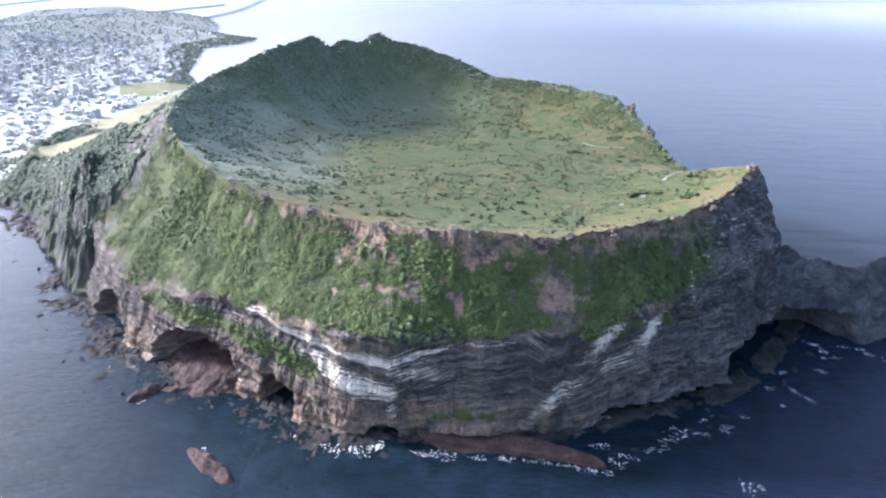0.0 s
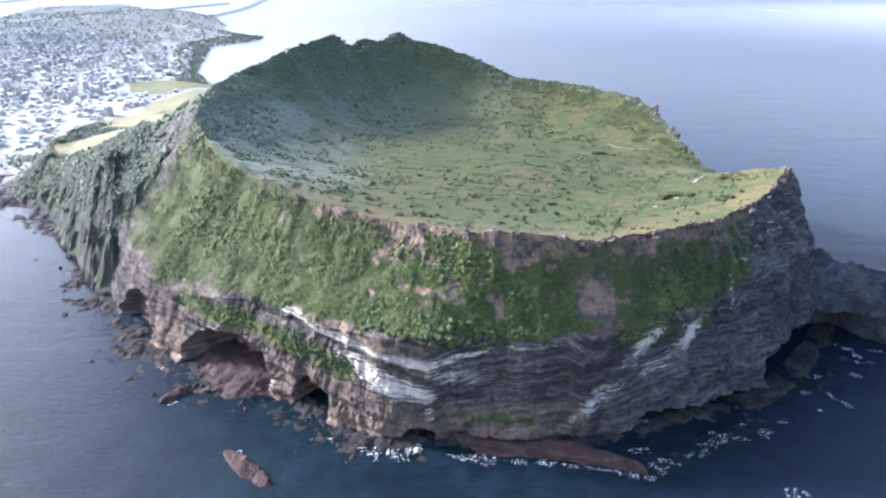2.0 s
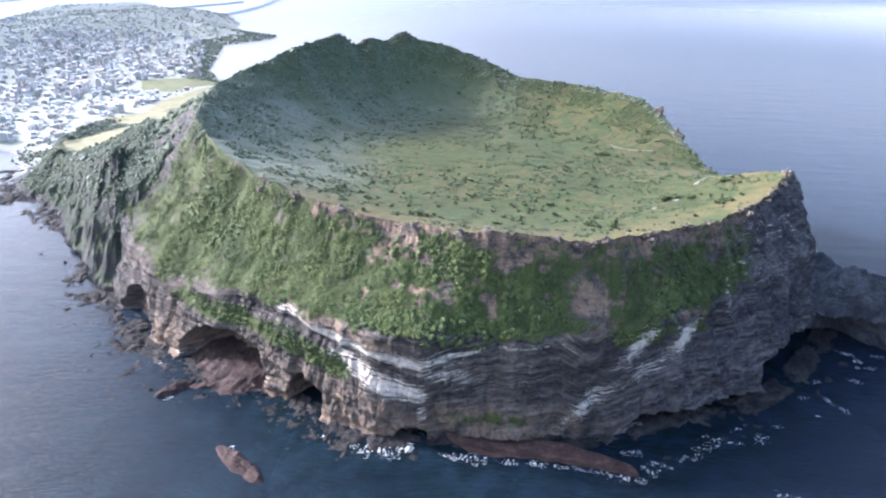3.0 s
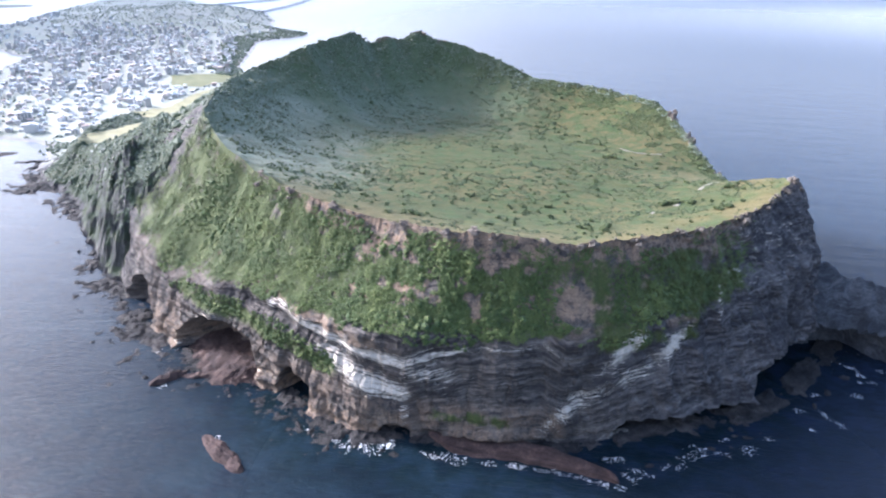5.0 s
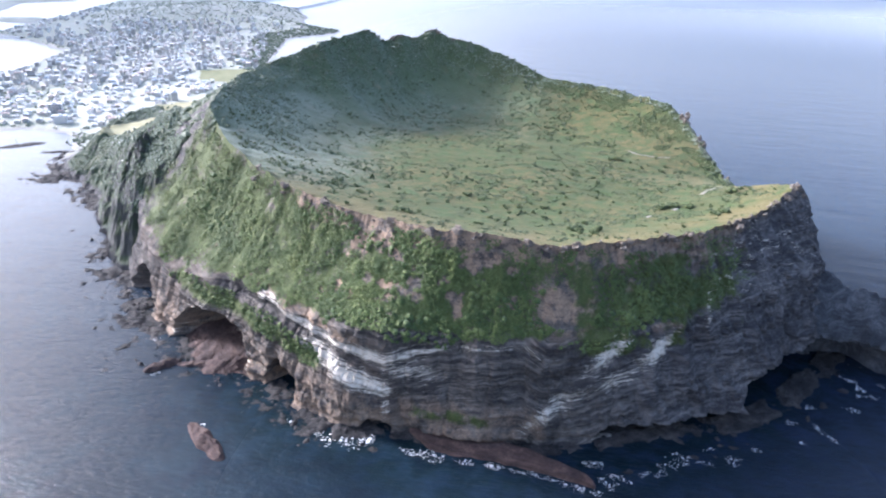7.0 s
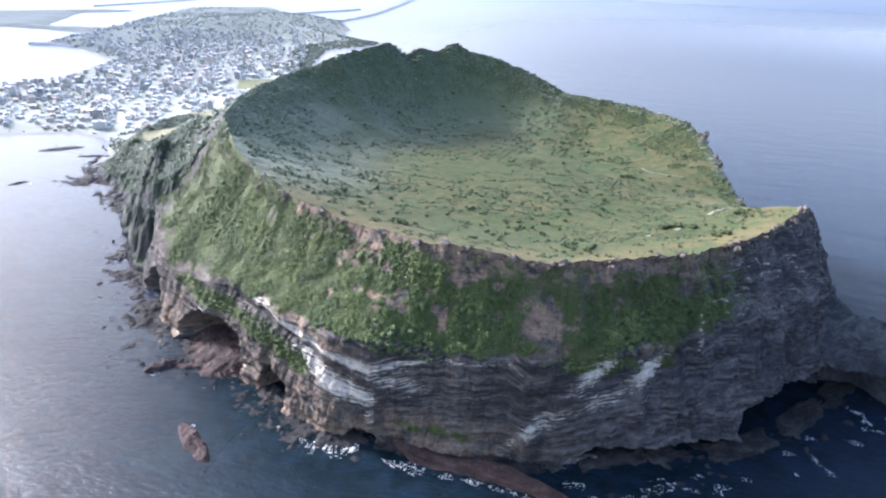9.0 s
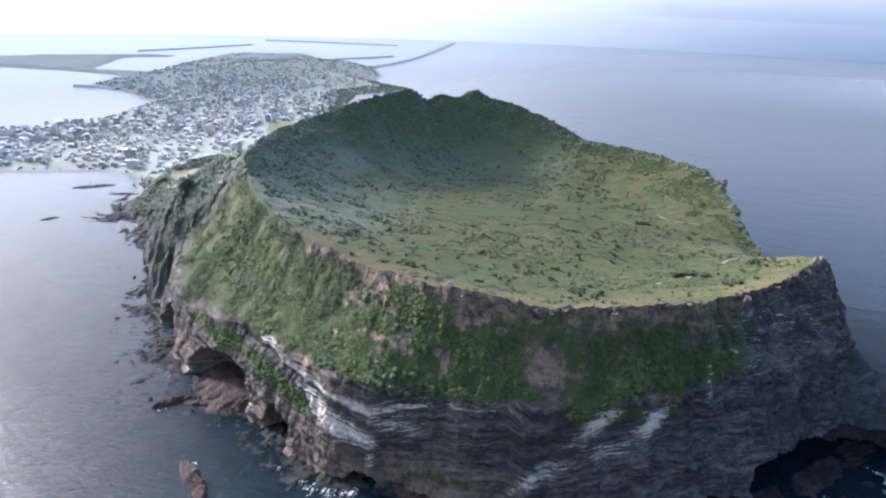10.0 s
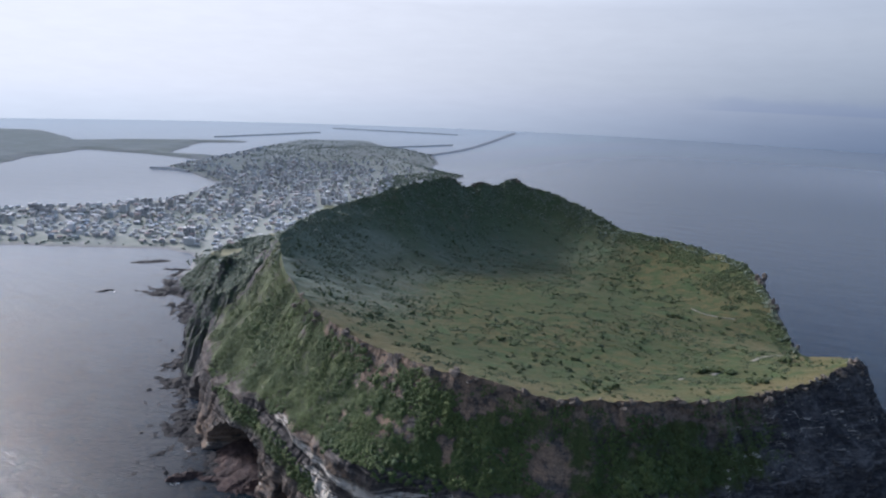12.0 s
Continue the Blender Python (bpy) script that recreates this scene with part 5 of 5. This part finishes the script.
def meadow(name, poly, label, material=MEADOW):
    xs, ys = [p[0] for p in poly], [p[1] for p in poly]
    x, y = np.meshgrid(np.arange(min(xs), max(xs), 3.0), np.arange(min(ys), max(ys), 3.0), indexing="xy")
    z = np.maximum(height_neck(x, y), height_main(x, y)) + 0.5
    d = inside(x, y, poly) + 5 * fbm(x / 22, y / 22, 0, 3, 121)
    f = grid_faces(*x.shape)
    f = f[d.ravel()[f].min(1) > 0]
    used, inv = np.unique(f, return_inverse=True)
    me = mesh_of(name, np.stack((x, y, z), -1).reshape(-1, 3)[used], inv.reshape(-1, 4), material, True)
    return tagged(new(name, me), label, "meadow", kind="structure")


meadow("meadow", [(-560, 775), (-538, 735), (-512, 742), (-500, 800), (-500, 868), (-520, 880), (-535, 850), (-545, 815)], "pale yellow meadow on the headland")
meadow("meadow", BAND, "pale yellow meadow behind the headland")
meadow("field", FIELD, "olive green field beside the town", OLIVE)


# ---- the town ----
WALLS = town_material("painted_walls", [(0.46, 0.45, 0.43), (0.36, 0.35, 0.33), (0.62, 0.61, 0.59), (0.30, 0.285, 0.27), (0.42, 0.40, 0.36), (0.5, 0.48, 0.46)])
ROOFS = town_material("painted_roofs", [(0.30, 0.19, 0.16), (0.34, 0.34, 0.34), (0.46, 0.455, 0.44), (0.21, 0.28, 0.35), (0.54, 0.54, 0.53), (0.28, 0.28, 0.275), (0.38, 0.30, 0.25), (0.6, 0.59, 0.58), (0.27, 0.33, 0.32)])
FRAMES = plain_noise("window_frames", (0.55, 0.54, 0.52), (0.68, 0.67, 0.65), 0.5, 0.6)
GLASS = plain_noise("window_glass", (0.05, 0.06, 0.08), (0.09, 0.10, 0.12), 0.5, 0.15)


def box(bm, x0, x1, y0, y1, z0, z1):
    bmesh.ops.create_cube(bm, size=1.0, matrix=Matrix.Translation(((x0 + x1) / 2, (y0 + y1) / 2, (z0 + z1) / 2)) @ Matrix.Diagonal((x1 - x0, y1 - y0, z1 - z0, 1)))


def window(ob, x, z, half, high, y):
    """A framed window on a front wall: frame with a sill, pane set in it."""
    bm = bmesh.new()
    for a, b, c, e in ((-half - 0.15, half + 0.15, high, high + 0.15), (-half - 0.15, -half, -high, high), (half, half + 0.15, -high, high), (-half - 0.25, half + 0.25, -high - 0.18, -high)):
        box(bm, x + a, x + b, y - 0.12, y + 0.02, z + c, z + e)
    frame_part = child("window", bm_mesh("window", bm, FRAMES), ob, "white framed window")
    bm = bmesh.new()
    box(bm, x - half, x + half, y - 0.05, y + 0.02, z - high, z + high)
    child("pane", bm_mesh("pane", bm, GLASS), frame_part, "dark glass pane")


def house(seed):
    """A small house: walls, a pitched or a flat parapet roof, a few dark windows."""
    r = np.random.default_rng(seed)
    w, d, h = r.uniform(8, 15), r.uniform(7, 11), r.choice([3.2, 3.6, 6.2, 6.5])
    ob = tagged(new("house"), "small pale house with a coloured roof in the town", "house", "houses of the town")
    bm = bmesh.new()
    box(bm, -w / 2, w / 2, -d / 2, d / 2, -1.5, h)
    child("wall", bm_mesh("wall", bm, WALLS), ob)
    bm = bmesh.new()
    if seed % 3:
        a, b, t = w / 2 + 0.5, d / 2 + 0.5, h + r.uniform(1.6, 2.6)
        v = [bm.verts.new(q) for q in ((-a, -b, h), (a, -b, h), (a, b, h), (-a, b, h), (-a * 0.7, 0, t), (a * 0.7, 0, t))]
        for q in ((0, 1, 5, 4), (2, 3, 4, 5), (3, 0, 4), (1, 2, 5), (3, 2, 1, 0)):
            bm.faces.new([v[i] for i in q])
    else:
        box(bm, -w / 2 - 0.15, w / 2 + 0.15, -d / 2 - 0.15, d / 2 + 0.15, h, h + 0.7)
        box(bm, -w / 4, w / 8, -d / 4, d / 4, h + 0.7, h + 2.6)
    child("roof", bm_mesh("roof", bm, ROOFS), ob)
    for k in range(2):
        for z in ((1.6,) if h < 5 else (1.6, 4.6)):
            x = (k - 0.5) * w * 0.5
            window(ob, x, z + 0.05, 0.9, 0.65, -d / 2)
    return ob


def block(seed):
    """A taller hotel or apartment block with rows of windows and a stair head on its flat roof."""
    r = np.random.default_rng(seed)
    w, d, n = r.uniform(16, 26), r.uniform(11, 15), int(r.integers(4, 8))
    h = n * 3.1
    ob = tagged(new("apartment_block"), "taller pale apartment block with rows of windows", "building", "taller blocks of the town")
    bm = bmesh.new()
    box(bm, -w / 2, w / 2, -d / 2, d / 2, -2, h)
    child("wall", bm_mesh("wall", bm, WALLS), ob)
    bm = bmesh.new()
    box(bm, -w / 2 - 0.2, w / 2 + 0.2, -d / 2 - 0.2, d / 2 + 0.2, h, h + 0.9)
    box(bm, -w / 5, w / 8, -d / 4, d / 4, h + 0.9, h + 3.6)
    child("roof", bm_mesh("roof", bm, ROOFS), ob)
    for i in range(n):
        for k in range(4):
            window(ob, (k - 1.5) * w / 4.3, i * 3.1 + 1.65, w * 0.08, 0.75, -d / 2)
    return ob


def town_density(x, y):
    d = inside(x, y, COAST)
    core = np.exp(-(((x + 900) / 260) ** 2 + ((y - 1350) / 330) ** 2))
    bank = 0.55 * np.exp(-(((x + 1000) / 330) ** 2 + ((y - 930) / 90) ** 2))
    north = 0.5 * np.exp(-(((x + 1150) / 200) ** 2 + ((y - 1750) / 220) ** 2))
    strip = 0.3 * np.exp(-((d - 60) / 40) ** 2) * (x < -1000)
    return np.where((d > 28) & (inside(x, y, NECK) < -20), core + bank + north + strip, 0)


GROVES = ((-574, 893, 70, 9, 16), (-640, 838, 90, 16, 13))


def town():
    n = 80000
    x, y = rng.uniform(-2100, -560, n), rng.uniform(450, 2300, n)
    keep = rng.uniform(0, 1, n) < town_density(x, y) * (0.75 + 0.45 * fbm(x / 120, y / 120, 0, 3, 135))
    # streets: leave gaps on a loose grid
    u, v = 0.86 * x + 0.5 * y, -0.5 * x + 0.86 * y
    keep &= (np.abs((u + 12 * np.sin(v / 90)) % 74 - 37) < 30) & (np.abs((v + 14 * np.sin(u / 120)) % 58 - 29) < 24)
    keep &= (inside(x, y, BAND) < -9) & (inside(x, y, FIELD) < -9)
    x, y = x[keep], y[keep]
    chosen, cells = [], {}
    for a, b in zip(x, y):
        c = (int(a // 17), int(b // 17))
        if all(math.hypot(a - p, b - q) > 11.5 for i in (-1, 0, 1) for j in (-1, 0, 1) for p, q in cells.get((c[0] + i, c[1] + j), ())):
            cells.setdefault(c, []).append((a, b))
            chosen.append((a, b))
    chosen.sort(key=lambda p: math.hypot(p[0], p[1]))
    places = []
    for a, b in chosen:
        z = float(height_main(np.array([a]), np.array([b]))[0])
        places.append((a, b, max(z, 1.0), 30 + 90 * int(rng.integers(0, 4)) + rng.normal(0, 7), rng.uniform(0.55, 0.95)))
    tall = [p for i, p in enumerate(places) if i % 31 == 7][:22]
    rest = [p for i, p in enumerate(places) if i % 31 != 7]
    repeats([block(s) for s in (51, 52, 53)], tall)
    repeats([house(s) for s in range(60, 72)], rest[:290])
    far = rest[290:]
    verts, faces = [], []
    for x, y, z, turn, s in far:
        w, d, h = rng.uniform(4, 8) * s, rng.uniform(3.5, 6) * s, float(rng.choice([3.3, 3.6, 6.3, 6.5, 9.4]))
        c, q = math.cos(math.radians(turn)), math.sin(math.radians(turn))
        k, t = len(verts), h + rng.uniform(0.3, 2.4)
        for px, py, pz in ((-w, -d, -2), (w, -d, -2), (w, d, -2), (-w, d, -2), (-w, -d, h), (w, -d, h), (w, d, h), (-w, d, h)):
            verts.append((x + px * c - py * q, y + px * q + py * c, z + pz))
        faces += [(k, k + 1, k + 5, k + 4), (k + 1, k + 2, k + 6, k + 5), (k + 2, k + 3, k + 7, k + 6), (k + 3, k, k + 4, k + 7)]
    stuff("town_houses", mesh_of("town_houses", verts, faces, WALLS), "crowded pale houses of the far part of the town", "houses")
    verts, faces = [], []
    for x, y, z, turn, s in far:
        w, d = rng.uniform(4.5, 8.5) * s, rng.uniform(4, 6.5) * s
        c, q = math.cos(math.radians(turn)), math.sin(math.radians(turn))
        k, h = len(verts), float(rng.choice([3.3, 3.6, 6.3, 6.5]))
        t, m = h + rng.uniform(0.4, 2.4), rng.choice([0.25, 0.6, 0.92])
        for px, py, pz in ((-w, -d, h), (w, -d, h), (w, d, h), (-w, d, h), (-w * m, -d * m, t), (w * m, -d * m, t), (w * m, d * m, t), (-w * m, d * m, t)):
            verts.append((x + px * c - py * q, y + px * q + py * c, z + pz))
        faces += [(k, k + 1, k + 5, k + 4), (k + 1, k + 2, k + 6, k + 5), (k + 2, k + 3, k + 7, k + 6), (k + 3, k, k + 4, k + 7), (k + 4, k + 5, k + 6, k + 7)]
    stuff("town_roofs", mesh_of("town_roofs", verts, faces, ROOFS), "red, blue and grey roofs of the far part of the town", "roofs")
    # trees among the houses, on the headland and on the far wooded hill
    n = 30000
    x, y = rng.uniform(-2300, -250, n), rng.uniform(450, 2900, n)
    d = inside(x, y, COAST)
    hill = np.exp(-(((x + 1230) / 260) ** 2 + ((y - 2350) / 420) ** 2))
    g = fbm(x / 90, y / 90, 0, 4, 131)
    keep = (d > 12) & ((g + 1.1 * hill > 0.10) | (d < 24)) & (inside(x, y, BAND) < -4) & (inside(x, y, FIELD) < -4) & ((x < -420) | (y > 900))
    x, y = x[keep][:4300], y[keep][:4300]
    z = np.maximum(height_main(x, y), height_neck(x, y))
    p = np.stack((x, y, z), -1)
    stuff("town_trees", clump_mesh("town_trees", p, rng.uniform(1.6, 3.6, len(p)), TOWNTREE, 3), "trees among the houses and on the wooded hill", "trees")
    x, y = rng.uniform(-1000, -520, 9000), rng.uniform(1380, 2180, 9000)
    d = inside(x, y, COAST)
    keep = (d > 8) & (d < 75 + 45 * fbm(x / 70, y / 70, 0, 3, 137))
    x, y = x[keep][:1500], y[keep][:1500]
    p = np.stack((x, y, height_main(x, y)), -1)
    stuff("coastal_woods", clump_mesh("coastal_woods", p, rng.uniform(2.4, 4.6, len(p)), FOREST, 6), "belt of dark woods between the town and the shore", "woods")
    for gx, gy, n, a, b in GROVES:
        x, y = gx + rng.normal(0, a, n), gy + rng.normal(0, b, n)
        p = np.stack((x, y, np.maximum(height_main(x, y), height_neck(x, y))), -1)
        stuff("grove", clump_mesh("grove", p, rng.uniform(1.8, 3.4, n), FOREST, 8), "dark grove of low trees beside the meadow", "woods")
    # scrub on the headland
    x, y = rng.uniform(-640, -290, 30000), rng.uniform(500, 1100, 30000)
    d = inside(x, y, NECK)
    keep = (d > 14) & (fbm(x / 26, y / 26, 0, 4, 133) + 0.35 * (d < 90) > 0.02)
    for poly in ([(-560, 775), (-538, 735), (-512, 742), (-500, 868), (-520, 880)], BAND):
        keep &= inside(x, y, poly) < -9
    keep &= height_neck(x, y) > 6
    x, y = x[keep][:7500], y[keep][:7500]
    p = np.stack((x, y, height_neck(x, y)), -1)
    stuff("scrub", clump_mesh("scrub", p, rng.uniform(0.8, 2.0, len(p)), FOREST, 2), "dark scrub on the headland", "scrub")


town()


def breakwater(points, width, label):
    """A harbour wall of dumped stone with a flat paved crown."""
    pts = np.array(points, float)
    k = np.linspace(0, len(pts) - 1, 60)
    x, y = (np.interp(k, np.arange(len(pts)), pts[:, i]) for i in (0, 1))
    dx, dy = np.gradient(x), np.gradient(y)
    L = np.hypot(dx, dy)
    verts = []
    for s, z in ((-1.0, -2.0), (-0.45, 5.0), (-0.4, 5.8), (0.4, 5.8), (0.45, 5.0), (1.0, -2.0)):
        verts.append(np.stack((x - dy / L * width * s, y + dx / L * width * s, np.full_like(x, z) + 0.6 * fbm(x / 14, y / 14, s, 3, 141) * (abs(s) > 0.42)), -1))
    me = mesh_of("breakwater", np.array(verts), grid_faces(6, 60), CONCRETE, False)
    return tagged(new("breakwater", me), label, "breakwater", "harbour walls")


CONCRETE = plain_noise("weathered_concrete", (0.36, 0.355, 0.345), (0.52, 0.51, 0.495), 0.08)
breakwater([(-1090, 2660), (-1075, 2860), (-1080, 3076), (-1150, 3600), (-1290, 4430)], 21, "long curved grey harbour breakwater in the sea")
breakwater([(-2288, 3764), (-1900, 3850), (-1493, 3935)], 10, "straight outer breakwater lying in the sea")
breakwater([(-2284, 2679), (-2200, 3050), (-2140, 3392)], 9, "thin grey breakwater off the far bank")
breakwater([(-1440, 1630), (-1520, 1640), (-1590, 1620)], 8, "short pier reaching into the bay")
breakwater([(-1388, 2853), (-1270, 3100), (-1224, 3216)], 9, "inner harbour pier beside the breakwater")
